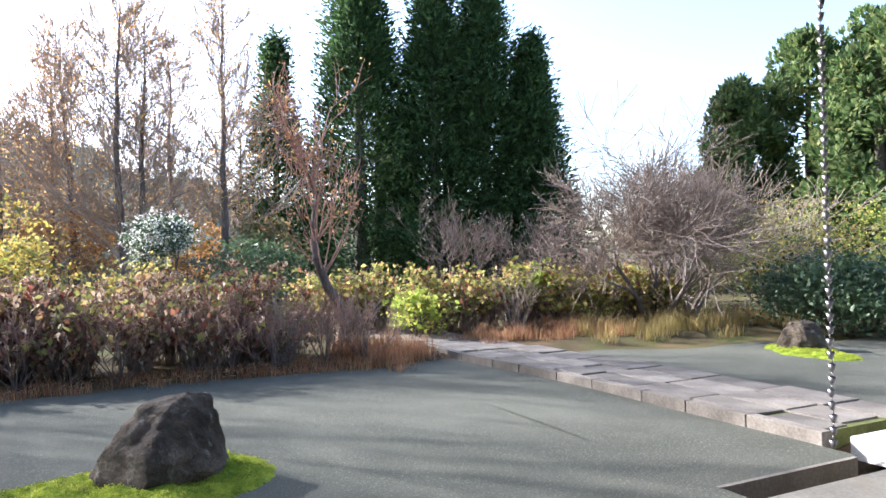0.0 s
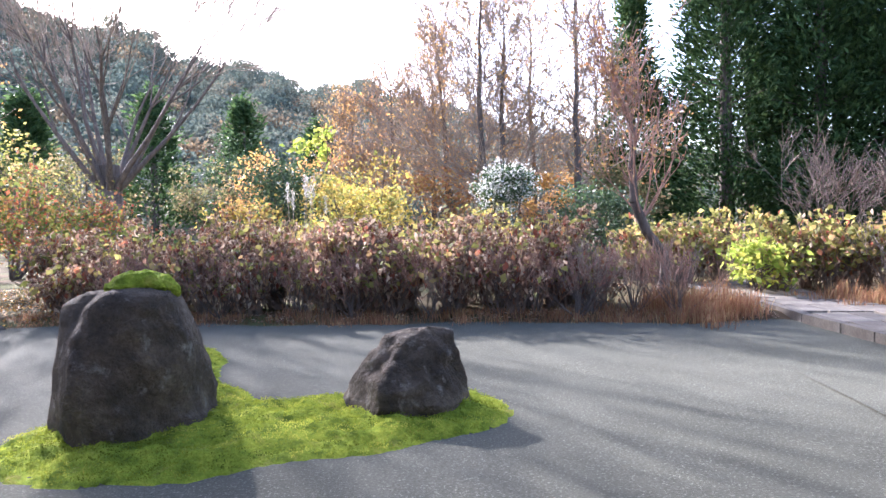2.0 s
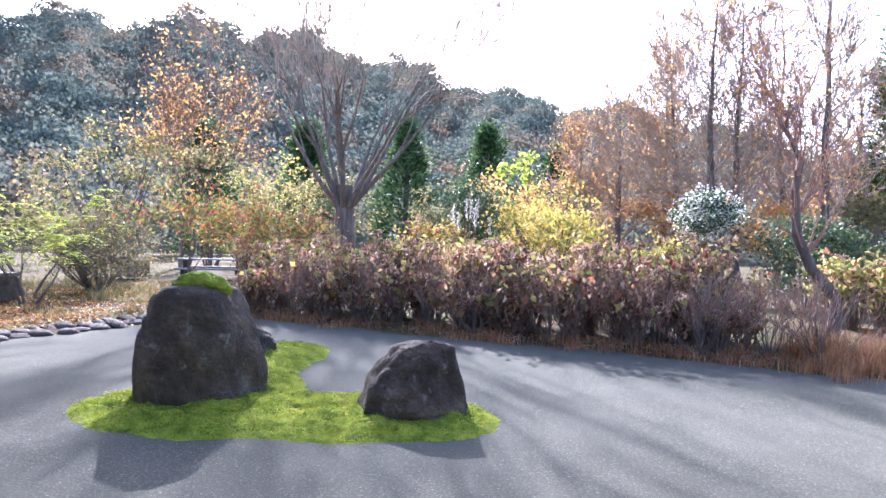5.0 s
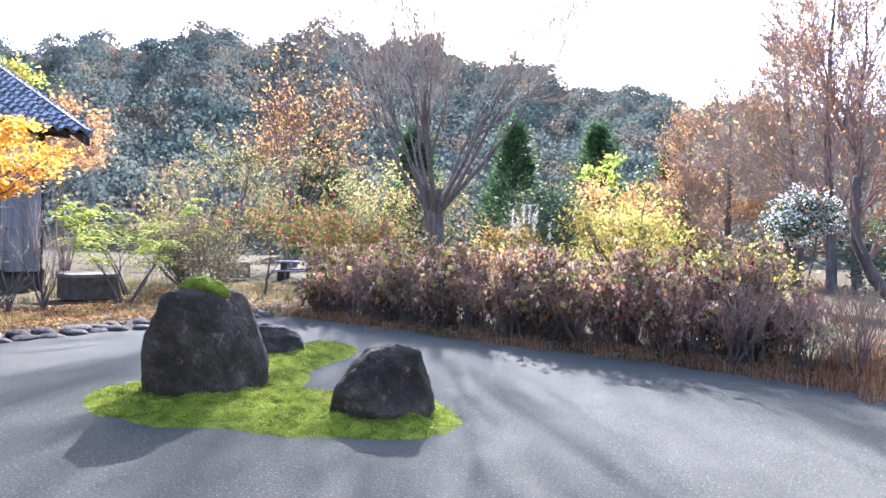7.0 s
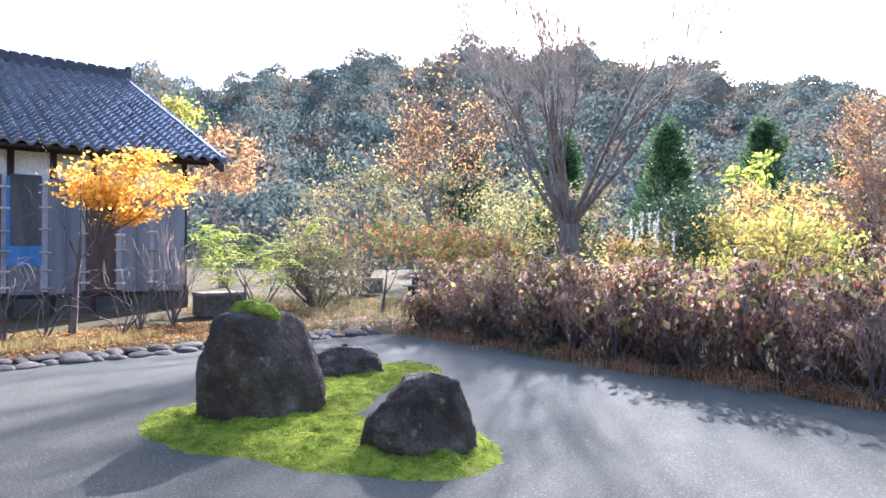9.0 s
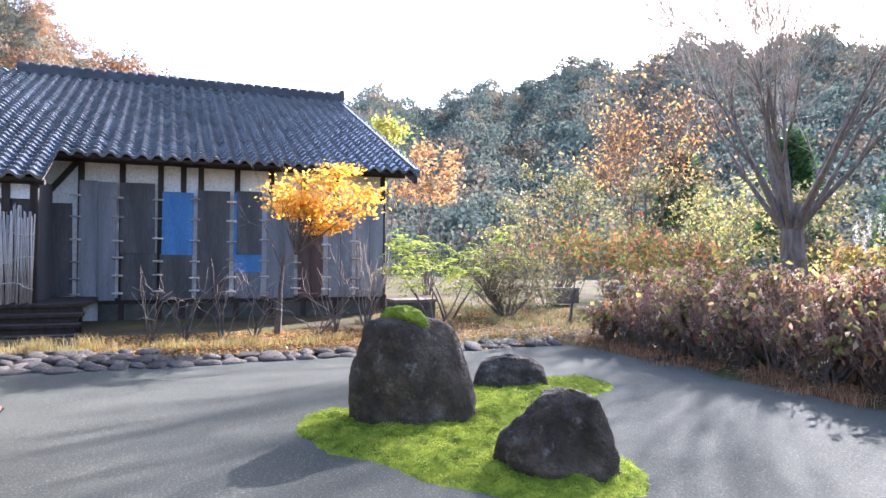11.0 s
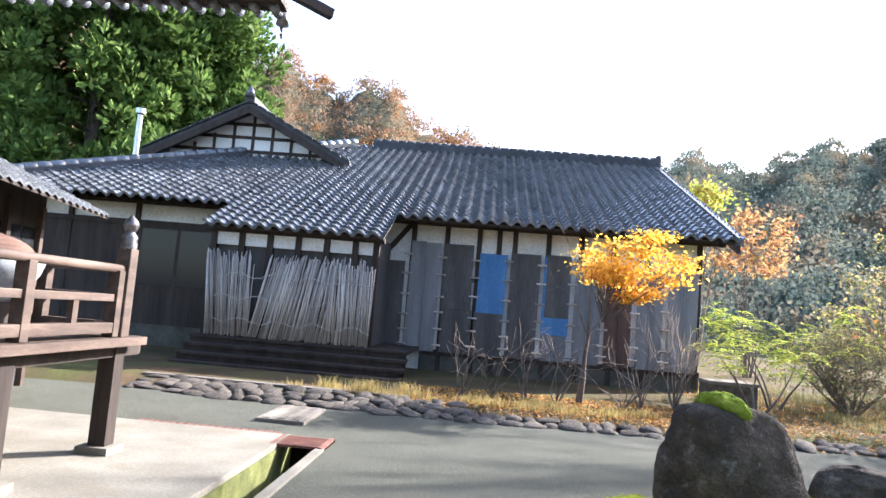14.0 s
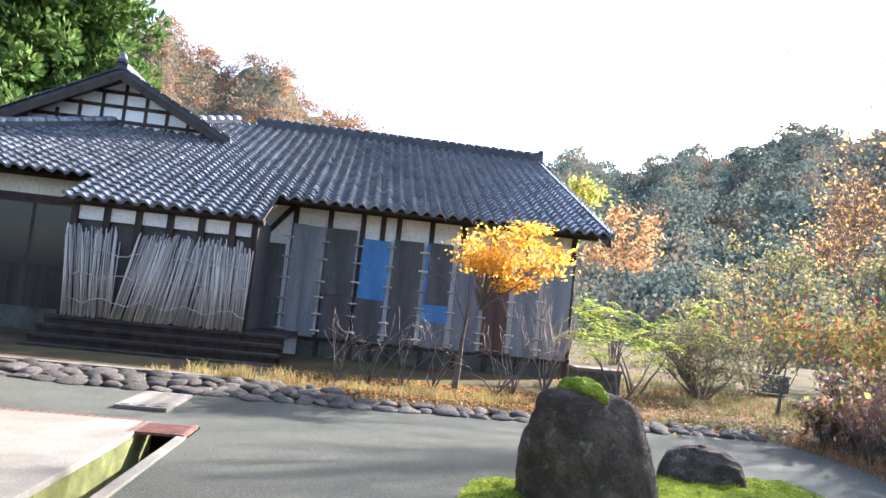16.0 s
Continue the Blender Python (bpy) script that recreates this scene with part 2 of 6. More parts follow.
L["mixed"] = leaf("green_red_leaves", [(0, (0.10, 0.14, 0.035)), (0.5, (0.24, 0.26, 0.06)), (0.75, (0.40, 0.2, 0.07)), (1, (0.42, 0.10, 0.07))], 0.5)
L["dark"] = leaf("dark_evergreen_leaves", [(0, (0.03, 0.06, 0.025)), (0.6, (0.07, 0.12, 0.05)), (1, (0.13, 0.19, 0.08))], 0.3, 0.6)
L["white"] = leaf("white_blossom", [(0, (0.6, 0.6, 0.56)), (1, (0.85, 0.85, 0.8))], 0.4)
L["pine"] = leaf("pine_needles", [(0, (0.06, 0.11, 0.04)), (0.6, (0.14, 0.21, 0.07)), (1, (0.25, 0.27, 0.10))], 0.4)
L["straw"] = leaf("dry_grass", [(0, (0.26, 0.17, 0.07)), (0.5, (0.44, 0.32, 0.14)), (1, (0.36, 0.34, 0.10))], 0.4)
L["redgrass"] = leaf("red_dry_grass", [(0, (0.28, 0.13, 0.07)), (0.6, (0.42, 0.22, 0.12)), (1, (0.48, 0.34, 0.16))], 0.4)
L["litter"] = leaf("fallen_leaves", [(0, (0.22, 0.09, 0.04)), (0.5, (0.45, 0.22, 0.06)), (1, (0.55, 0.36, 0.10))], 0.3)
L["plume"] = leaf("silver_plumes", [(0, (0.5, 0.48, 0.42)), (1, (0.75, 0.73, 0.66))], 0.5)
# autumn tones paled towards blue-grey: distance haze put into the leaf colour
L["far_forest"] = leaf("hazed_autumn_forest", [(0, (0.11, 0.148, 0.13)), (0.4, (0.15, 0.18, 0.145)), (0.65, (0.195, 0.20, 0.155)), (0.85, (0.26, 0.205, 0.14)), (1, (0.31, 0.22, 0.13))], 0.3, 0.0, 0.1)
L["near_forest"] = leaf("near_hill_autumn_forest", [(0, (0.11, 0.12, 0.07)), (0.35, (0.24, 0.18, 0.12)), (0.65, (0.33, 0.20, 0.12)), (1, (0.42, 0.22, 0.09))], 0.4, 0.0, 0.16)
L["moss"] = leaf("moss_tufts", [(0, (0.10, 0.14, 0.018)), (0.5, (0.29, 0.34, 0.04)), (1, (0.52, 0.51, 0.09))], 0.45, 0.0, 5.0)


# ---- mesh helpers ----
FINE = {"tuft_cover", "cane_thicket", "flower_head", "twig_spray", "leaves", "dry_leaves", "green_leaves", "blades", "crown", "branching", "limb_spread"}


def thing(name, loc, label, category="", group="", kind="", rz=0.0):
    ob = new(name)
    ob.location = loc
    ob.rotation_euler[2] = radians(rz)
    return tagged(ob, label, category, group, kind)


def link_mesh(name, me, mat, parent=None, label=""):
    me.materials.append(mat)
    ob = new(name, me)
    if name in FINE:
        ob["kind"] = "stuff"
    if parent is not None:
        ob.parent = parent
    if label:
        ob["label"] = label
    return ob


def part(name, bm, mat, parent=None, label="", smooth=False):
    me = bpy.data.meshes.new(name)
    bm.to_mesh(me)
    bm.free()
    if smooth:
        me.shade_smooth()
    return link_mesh(name, me, mat, parent, label)


def box(bm, x0, y0, z0, x1, y1, z1, m=None):
    co = [(x, y, z) for z in (z0, z1) for y in (y0, y1) for x in (x0, x1)]
    v = [bm.verts.new(m @ Vector(c) if m is not None else c) for c in co]
    for f in ((0, 2, 3, 1), (4, 5, 7, 6), (0, 1, 5, 4), (2, 6, 7, 3), (0, 4, 6, 2), (1, 3, 7, 5)):
        bm.faces.new([v[i] for i in f])
    return v


def boxed(*args, bevel=0.0, m=None):
    bm = bmesh.new()
    box(bm, *args, m=m)
    if bevel:
        bmesh.ops.bevel(bm, geom=bm.edges[:], offset=bevel, segments=2, affect="EDGES", profile=0.7)
    return bm


def arrays_mesh(name, verts, faces):
    """A mesh from numpy arrays; faces all have the same number of corners."""
    me = bpy.data.meshes.new(name)
    n, k = faces.shape
    me.vertices.add(len(verts))
    me.vertices.foreach_set("co", verts.astype(np.float32).ravel())
    me.loops.add(n * k)
    me.loops.foreach_set("vertex_index", faces.astype(np.int32).ravel())
    me.polygons.add(n)
    me.polygons.foreach_set("loop_start", np.arange(0, n * k, k, dtype=np.int32))
    me.update(calc_edges=True)
    return me


def unit(v):
    return v / np.maximum(np.linalg.norm(v, axis=1, keepdims=True), 1e-9)


def leaf_mesh(name, centres, size, rng, width=0.55, along=None, flat=0.0, fold=0.25, facing=None):
    """Folded leaves, one island each, round the centres; along: the way that each one points, facing: its upper side."""
    n = len(centres)
    u = rng.normal(size=(n, 3)) if along is None else along + rng.normal(size=(n, 3)) * 0.35
    u = unit(u)
    up = unit(rng.normal(size=(n, 3))) * (1 - flat) + np.array([[0, 0, 1.6 * flat]])
    if facing is not None:
        up = facing + rng.normal(size=(n, 3)) * 0.22
    u[:, 2] *= 1 - 0.6 * flat
    u = unit(u)
    w = unit(np.cross(up, u))
    h = np.cross(u, w)
    s = (size * rng.uniform(0.6, 1.35, n))[:, None]
    a = centres - u * s * 0.5
    b = centres + w * s * width * 0.5 + h * s * fold * 0.3
    c = centres + u * s * 0.5 - h * s * fold * 0.3
    d = centres - w * s * width * 0.5 + h * s * fold * 0.3
    verts = np.stack([a, b, c, d], 1).reshape(-1, 3)
    return arrays_mesh(name, verts, np.arange(n * 4).reshape(n, 4))


def blade_mesh(name, roots, height, rng, lean=0.35, width=0.012):
    """Grass: tapering blades of two bent pieces."""
    n = len(roots)
    h = (height * rng.uniform(0.45, 1.2, n))[:, None]
    d = rng.normal(size=(n, 3))
    d[:, 2] = 0
    d = unit(d)
    side = np.stack([-d[:, 1], d[:, 0], np.zeros(n)], 1) * width * 0.5
    up = np.array([[0, 0, 1.0]])
    mid = roots + up * h * 0.6 + d * h * lean * 0.3
    tip = roots + up * h * (1 - 0.3 * lean) + d * h * lean
    verts = np.stack([roots - side, roots + side, mid + side * 0.8, mid - side * 0.8, tip + side * 0.15, tip - side * 0.15], 1).reshape(-1, 3)
    i = np.arange(n)[:, None] * 6
    faces = np.concatenate([i + np.array([[0, 1, 2, 3]]), i + np.array([[3, 2, 4, 5]])])
    return arrays_mesh(name, verts, faces)


def tube_mesh(name, segs, sides=5):
    """Tapered tubes for a list of (p0, p1, r0, r1)."""
    p0 = np.array([s[0] for s in segs], float)
    p1 = np.array([s[1] for s in segs], float)
    r0 = np.array([s[2] for s in segs], float)[:, None]
    r1 = np.array([s[3] for s in segs], float)[:, None]
    ax = unit(p1 - p0)
    ref = np.where(np.abs(ax[:, 2:3]) > 0.9, [[1.0, 0, 0]], [[0, 0, 1.0]])
    u = unit(np.cross(ax, ref))
    v = np.cross(ax, u)
    rings = []
    for p, r in ((p0, r0), (p1, r1)):
        for k in range(sides):
            a = 2 * math.pi * k / sides
            rings.append(p + u * r * math.cos(a) + v * r * math.sin(a))
    verts = np.stack(rings, 1).reshape(-1, 3)
    i = np.arange(len(segs))[:, None] * 2 * sides
    faces = np.concatenate([i + np.array([[k, (k + 1) % sides, sides + (k + 1) % sides, sides + k]]) for k in range(sides)])
    me = arrays_mesh(name, verts, faces)
    me.shade_smooth()
    return me


def grow(rng, base, way, length, radius, levels, kids=3, spread=0.6, rise=0.15, wiggle=0.12, taper=0.72, steps=4, shrink=0.68, start=0.35):
    """Limbs that fork; gives the pieces and the tips (place, way, level)."""
    segs, tips = [], []

    def limb(p, d, ln, r, lv):
        q, here = np.array(p, float), np.array(d, float)
        marks = []
        for s in range(steps):
            here = here + rng.normal(size=3) * wiggle + np.array([0, 0, rise * 0.3])
            here /= np.linalg.norm(here)
            nq = q + here * ln / steps
            rn = r * (1 - (1 - taper) * 0.9)
            segs.append((q, nq, r, rn))
            if lv <= 1:
                tips.append((nq, here.copy(), lv))
            q, r = nq, rn
            if (s + 1) / steps >= start:
                marks.append((q, here.copy(), r))
        if lv > 0:
            for k in range(kids + (rng.random() < 0.4)):
                q0, h0, r0 = marks[min(len(marks) - 1, int(rng.random() * len(marks)))] if k else marks[-1]
                side = rng.normal(size=3)
                side -= h0 * side.dot(h0)
                side /= np.linalg.norm(side)
                a = spread * rng.uniform(0.5, 1.3) * (0.4 if k == 0 else 1)
                limb(q0, h0 * math.cos(a) + side * math.sin(a), ln * shrink * rng.uniform(0.75, 1.2), r0 * 0.68, lv - 1)

    limb(base, way, length, radius, levels)
    return segs, tips


def shell(rng, n, centre, radii, inner=0.55):
    d = unit(rng.normal(size=(n, 3)))
    r = rng.uniform(inner, 1.0, (n, 1)) ** 0.7
    return np.array(centre) + d * r * np.array(radii)


def at_tips(rng, tips, per, jitter):
    p = np.array([t[0] for t in tips])
    p = np.repeat(p, per, 0)
    return p + rng.normal(size=p.shape) * jitter


# ---- ground ----
rs = np.random.default_rng(5)


def height(x, y):
    """Height of the natural ground."""
    def step(a, b, v):
        t = np.clip((v - a) / (b - a), 0, 1)
        return t * t * (3 - 2 * t)
    bank = 0.16 * step(3.9, 3.0, x) * step(13, 9, y)
    bed = 0.1 * step(8.6, 9.3, y) * step(60, 40, y)
    dug = 0.9 * step(5.6, 6.2, x) * step(15.9, 15.3, x) * step(-3.2, -2.6, y) * step(2.5, 2.1, y)
    return np.maximum(bank, bed) - dug - 0.035 + 0.25 * step(20, 60, np.hypot(x - 10, y)) * np.sin(x * 0.11) * np.cos(y * 0.09)


def sheet(name, xs, ys, zfun, mat, label):
    gx, gy = np.meshgrid(xs, ys, indexing="ij")
    v = np.stack([gx, gy, zfun(gx, gy)], 2).reshape(-1, 3)
    nx, ny = len(xs), len(ys)
    i = (np.arange(nx - 1)[:, None] * ny + np.arange(ny - 1)[None]).ravel()[:, None]
    me = arrays_mesh(name, v, i + np.array([[0, ny, ny + 1, 1]]))
    me.shade_smooth()
    return tagged(link_mesh(name, me, mat), label, "ground", kind="structure")


far = np.array([-3000, -1200, -500, -200, -100, -60, -40, -30, -24, -20])
near_x = np.arange(-16, 30.01, 0.4)
near_y = np.arange(-16, 26.01, 0.4)
ground_x = np.concatenate([far, near_x, 14 - far[::-1]])
ground_y = np.concatenate([far, near_y, 14 - far[::-1]])
sheet("ground", ground_x, ground_y, height, M["soil"], "brown leafy soil ground around the courtyard")


def court_edge(x):
    return 8.75 + 0.12 * math.sin(x * 1.3) + 0.08 * math.sin(x * 3.1)


# the raked gravel court, in two fields on either side of the stone path
def gravel_field(name, x0, x1, y0, label, far_edge):
    bm = bmesh.new()
    cols = []
    n = 60
    for i in range(n + 1):
        x = x0 + (x1 - x0) * i / n
        y1 = far_edge(x)
        cols.append([bm.verts.new((x, y0 + (y1 - y0) * j / 12, 0.006 * math.sin(x * 2.1 + j) * (0 < j < 12))) for j in range(13)])
    for a, b in zip(cols, cols[1:]):
        for j in range(12):
            bm.faces.new((a[j], b[j], b[j + 1], a[j + 1]))
    return tagged(part(name, bm, M["gravel"], smooth=True), label, "gravel", kind="structure")


gravel_field("gravel_court_corner", 13.85, 15.42, 2.1, "flat grey-green gravel beside the stone path", court_edge).location.z = 0.004
gravel_field("gravel_court", 3.4, 13.87, -0.16, "flat grey-green gravel court, finely raked", court_edge)
gravel_field("gravel_court_east", 17.1, 27.0, -6.0, "flat grey-green gravel beyond the stone path", lambda x: 8.4 - 0.25 * (x - 17) + 0.2 * math.sin(x * 2.2))
gravel_field("gravel_yard", 3.3, 6.38, -9.0, "grey-green gravel beside the farmhouse steps", lambda x: -0.164)

# concrete apron with its drain
part("apron", boxed(6.4, -9.0, -0.7, 13.0, -0.71, 0.03, bevel=0.015), M["concrete"])
tagged(bpy.data.objects["apron"], "worn pale concrete apron under the veranda", "pavement", kind="structure")
drain = thing("drain", (0, 0, 0), "mossy open concrete drain along the apron", "drain", kind="structure")
# channel floor wears the black board colour, standing in for shade down in the drain
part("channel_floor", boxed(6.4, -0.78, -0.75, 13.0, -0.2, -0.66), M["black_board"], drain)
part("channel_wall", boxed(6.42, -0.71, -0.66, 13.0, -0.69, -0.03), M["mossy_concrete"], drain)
part("channel_wall", boxed(7.0, -0.27, -0.66, 13.0, -0.165, 0.02, bevel=0.008), M["concrete"], drain, "thin pale concrete kerb")
grate = thing("drain_grate", (6.4, -0.8, 0.0), "rusty iron drain grate set in concrete", "grate")
for i in range(13):
    part("bar", boxed(0.06 + i * 0.042, 0.02, 0.0, 0.082 + i * 0.042, 0.58, 0.03), M["rust"], grate)
for y in (0.0, 0.57):
    part("frame", boxed(0.0, y, -0.01, 0.62, y + 0.04, 0.032), M["rust"], grate)
for i in range(18):
    bm = boxed(0, -0.02, 0, 0.16, 0.05, 0.012)
    slot = part("slot_bar", bm, M["rust"], grate)
    slot.location = (-0.12, -0.12 - i * 0.1, 0.012)
cover = thing("drain_cover", (4.95, -1.1, 0.0), "weathered stone drain cover lying in gravel", "slab")
part("slab", boxed(-0.65, -0.33, -0.05, 0.65, 0.33, 0.05, bevel=0.02), M["slab"], cover)
for y in (-0.2, 0.0, 0.2):
    part("ridge", boxed(-0.6, y - 0.05, 0.048, 0.6, y + 0.05, 0.06, bevel=0.005), M["slab"], cover)

# ---- stone path and entrance steps ----
path = thing("stone_path", (0, 0, 0), "raised path of worn rectangular stone slabs", "path", kind="structure")


def path_left(y):
    return 15.42 - 0.014 * max(0, y - 4.0) ** 2 * (1 if y < 9 else 0.5) - (0.1 if y > 9 else 0)


rp = random.Random(4)
part("bedding", boxed(15.5, 2.5, -0.1, 16.9, 7.0, 0.09), M["mossy_concrete"], path)
y = 2.55
while y < 13:
    dy = rp.uniform(0.5, 0.95)
    xl = path_left(y)
    cuts = [xl + 0.14, xl + rp.uniform(0.5, 0.72), xl + rp.uniform(0.95, 1.2), xl + 1.6]
    for a, b in zip(cuts, cuts[1:]):
        off = rp.uniform(-0.05, 0.05)
        z = 0.115 + rp.uniform(-0.012, 0.012)
        m = Matrix.Translation(((a + b) / 2, y + dy / 2 + off, z)) @ Euler((rp.uniform(-0.012, 0.012), rp.uniform(-0.012, 0.012), rp.uniform(-0.03, 0.03))).to_matrix().to_4x4()
        bm = boxed(-(b - a) / 2 + 0.014, -dy / 2 + 0.014, -0.08, (b - a) / 2 - 0.014, dy / 2 - 0.014, 0.0, bevel=0.014)
        s = part("slab", bm, M["slab"], path)
        s.matrix_basis = m
    y += dy
y = 2.4
while y < 12.5:
    dy = rp.uniform(0.55, 0.9)
    bm = boxed(-0.065, 0.008, -0.2, 0.065, dy - 0.008, 0.0, bevel=0.012)
    s = part("kerb_stone", bm, M["slab"], path)
    s.matrix_basis = Matrix.Translation((path_left(y) + 0.06, y, 0.125)) @ Matrix.Rotation(math.atan2(path_left(y) - path_left(y + dy), dy), 4, "Z")
    y += dy

steps = thing("entrance_steps", (0, 0, 0), "pale granite entrance steps and landing with clean edges", "steps", kind="structure")
part("landing", boxed(15.6, -2.0, -0.1, 20.0, 1.95, 0.17, bevel=0.012), M["white_stone"], steps)
part("landing_kerb", boxed(15.3, 1.2, 0.036, 15.6, 1.95, 0.19, bevel=0.012), M["white_stone"], steps)
part("tread", boxed(15.62, 1.95, -0.1, 20.0, 2.3, 0.09, bevel=0.012), M["white_stone"], steps)
part("paving", boxed(13.0, -5.0, -0.5, 15.6, 1.72, 0.035, bevel=0.012), M["concrete"], steps)
pit = thing("rain_pit", (0, 0, 0), "dark open rain drain in front of the steps", "drain", kind="structure")
# pit floor blackened the same way: its deep shade is in the colour
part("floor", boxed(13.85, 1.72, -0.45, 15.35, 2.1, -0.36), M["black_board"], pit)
part("rim", boxed(13.85, 2.06, -0.36, 15.35, 2.1, 0.008), M["slab"], pit)

# ---- rocks on moss ----
def rock_mesh(name, radii, seed, cuts=7, sub=4, rough=0.12, lean=(0, 0)):
    r = random.Random(seed)
    bm = bmesh.new()
    bmesh.ops.create_icosphere(bm, subdivisions=sub, radius=1.0)
    planes = []
    for _ in range(cuts):
        n = Vector((r.gauss(0, 1), r.gauss(0, 1), r.gauss(0.25, 0.7))).normalized()
        planes.append((n, r.uniform(0.62, 0.9)))
    for v in bm.verts:
        for n, d in planes:
            k = v.co.dot(n)
            if k > d:
                v.co -= n * (k - d) * 0.9
        p = v.co * 1.0
        v.co += v.co.normalized() * (noise.noise(p * 1.9 + Vector((seed, 0, 0))) * rough + noise.noise(p * 6 + Vector((0, seed, 0))) * rough * 0.35 + noise.noise(p * 15 + Vector((0, 0, seed))) * rough * 0.14)
        v.co.x *= radii[0]
        v.co.y *= radii[1]
        v.co.z *= radii[2]
        v.co.x += lean[0] * v.co.z
        v.co.y += lean[1] * v.co.z
    return bm


def profile_rock(seed, profile, ellip, turn, rough=0.05, cuts=13):
    """A standing rock: rings (height, half width, shift) turned round, then roughened."""
    bm = bmesh.new()
    bmesh.ops.create_icosphere(bm, subdivisions=5, radius=1.0)
    zs = [p[0] for p in profile]
    for v in bm.verts:
        t = (v.co.z + 1) / 2
        z = zs[0] + (zs[-1] - zs[0]) * t
        w = np.interp(z, zs, [p[1] for p in profile])
        sh = np.interp(z, zs, [p[2] for p in profile])
        a = math.atan2(v.co.y, v.co.x)
        q = Vector((math.cos(a), math.sin(a), 0))
        facet = 1 + 0.10 * math.cos(3 * a + seed) + 0.06 * math.cos(5 * a + 2.1 * seed + z * 1.5)
        rim = min(1.0, math.hypot(v.co.x, v.co.y) * 1.0 / max(1e-6, math.sqrt(max(1e-6, 1 - v.co.z ** 2)))) if abs(v.co.z) < 0.999 else 0
        co = Vector((q.x * w * facet * rim + sh, q.y * w * ellip * facet * rim, z))
        p = co * 2.2 + Vector((seed * 3.1, 0, 0))
        d = noise.noise(p) * rough * 1.6 + abs(noise.noise(p * 2.7)) * rough * 1.0 + noise.noise(p * 7) * rough * 0.3
        co += Vector((q.x, q.y, 0.35)) * d * (0.4 + 0.6 * rim)
        v.co = co
    rf = random.Random(seed * 7 + 1)
    wide = max(p[1] for p in profile)
    for _ in range(cuts):
        a = rf.uniform(0, 2 * math.pi)
        n = Vector((math.cos(a), math.sin(a) / max(ellip, 0.5) ** 0.5, rf.uniform(0.0, 0.38))).normalized()
        base = Vector((profile[len(profile) // 2][2], 0, zs[-1] * 0.35))
        d = wide * rf.uniform(0.72, 0.92)
        for v in bm.verts:
            k = (v.co - base).dot(n) - d - 0.03 * noise.noise(v.co * 5 + Vector((seed, 0, 0)))
            if k > 0:
                v.co -= n * k * 0.82
    bmesh.ops.rotate(bm, verts=bm.verts, cent=(0, 0, 0), matrix=Matrix.Rotation(radians(turn), 3, "Z"))
    return bm


big = thing("garden_rock", (8.36, 3.77, 0.0), "large dark standing rock with a moss cap, on moss", "rock", "garden rocks")
part("stone", profile_rock(2, [(-0.15, 0.64, 0.0), (0.2, 0.63, 0.0), (0.5, 0.6, 0.02), (0.75, 0.54, 0.06), (0.92, 0.45, 0.13), (1.02, 0.33, 0.2), (1.06, 0.18, 0.25), (1.07, 0.0, 0.26)], 0.92, -34), M["rock"], big, smooth=True)
bm = bmesh.new()
bmesh.ops.create_icosphere(bm, subdivisions=4, radius=1.0)
for v in bm.verts:
    a = math.atan2(v.co.y, v.co.x)
    rr = 1 + 0.25 * math.sin(2 * a + 1) + 0.15 * math.sin(5 * a)
    v.co = Vector((v.co.x * 0.2 * rr, v.co.y * 0.15 * rr, v.co.z * 0.08 - 0.04 * (v.co.x * rr) ** 2 + 0.035 * noise.noise(v.co * 3.5)))
cap = part("moss_cap", bm, M["moss"], big, "bright green moss cap", smooth=True)
cap.location = (0.24, -0.18, 1.085)
cap.rotation_euler = (0.12, 0.1, 0.6)
small = thing("garden_rock", (10.36, 4.22, 0.0), "smaller dark pointed rock standing on moss", "rock", "garden rocks")
part("stone", profile_rock(5, [(-0.12, 0.48, 0.0), (0.1, 0.47, 0.0), (0.28, 0.40, 0.03), (0.46, 0.30, 0.10), (0.57, 0.20, 0.15), (0.63, 0.11, 0.18), (0.655, 0.0, 0.19)], 0.74, 18, 0.06, 7), M["rock"], small, smooth=True)
low = thing("garden_rock", (7.2, 5.55, 0.0), "low rounded dark rock lying on moss", "rock", "garden rocks")
part("stone", profile_rock(8, [(-0.1, 0.53, 0.0), (0.12, 0.50, 0.0), (0.28, 0.38, -0.02), (0.38, 0.22, -0.04), (0.42, 0.0, -0.04)], 0.62, 55, 0.045), M["rock"], low, smooth=True)
east = thing("garden_rock", (20.6, 6.45, 0.0), "brown rock on a thin moss strip", "rock", "garden rocks")
part("stone", profile_rock(11, [(-0.1, 0.40, 0.0), (0.15, 0.38, 0.0), (0.35, 0.28, 0.0), (0.46, 0.17, 0.0), (0.5, 0.0, 0.0)], 0.7, -25, 0.05), M["rock"], east, smooth=True)


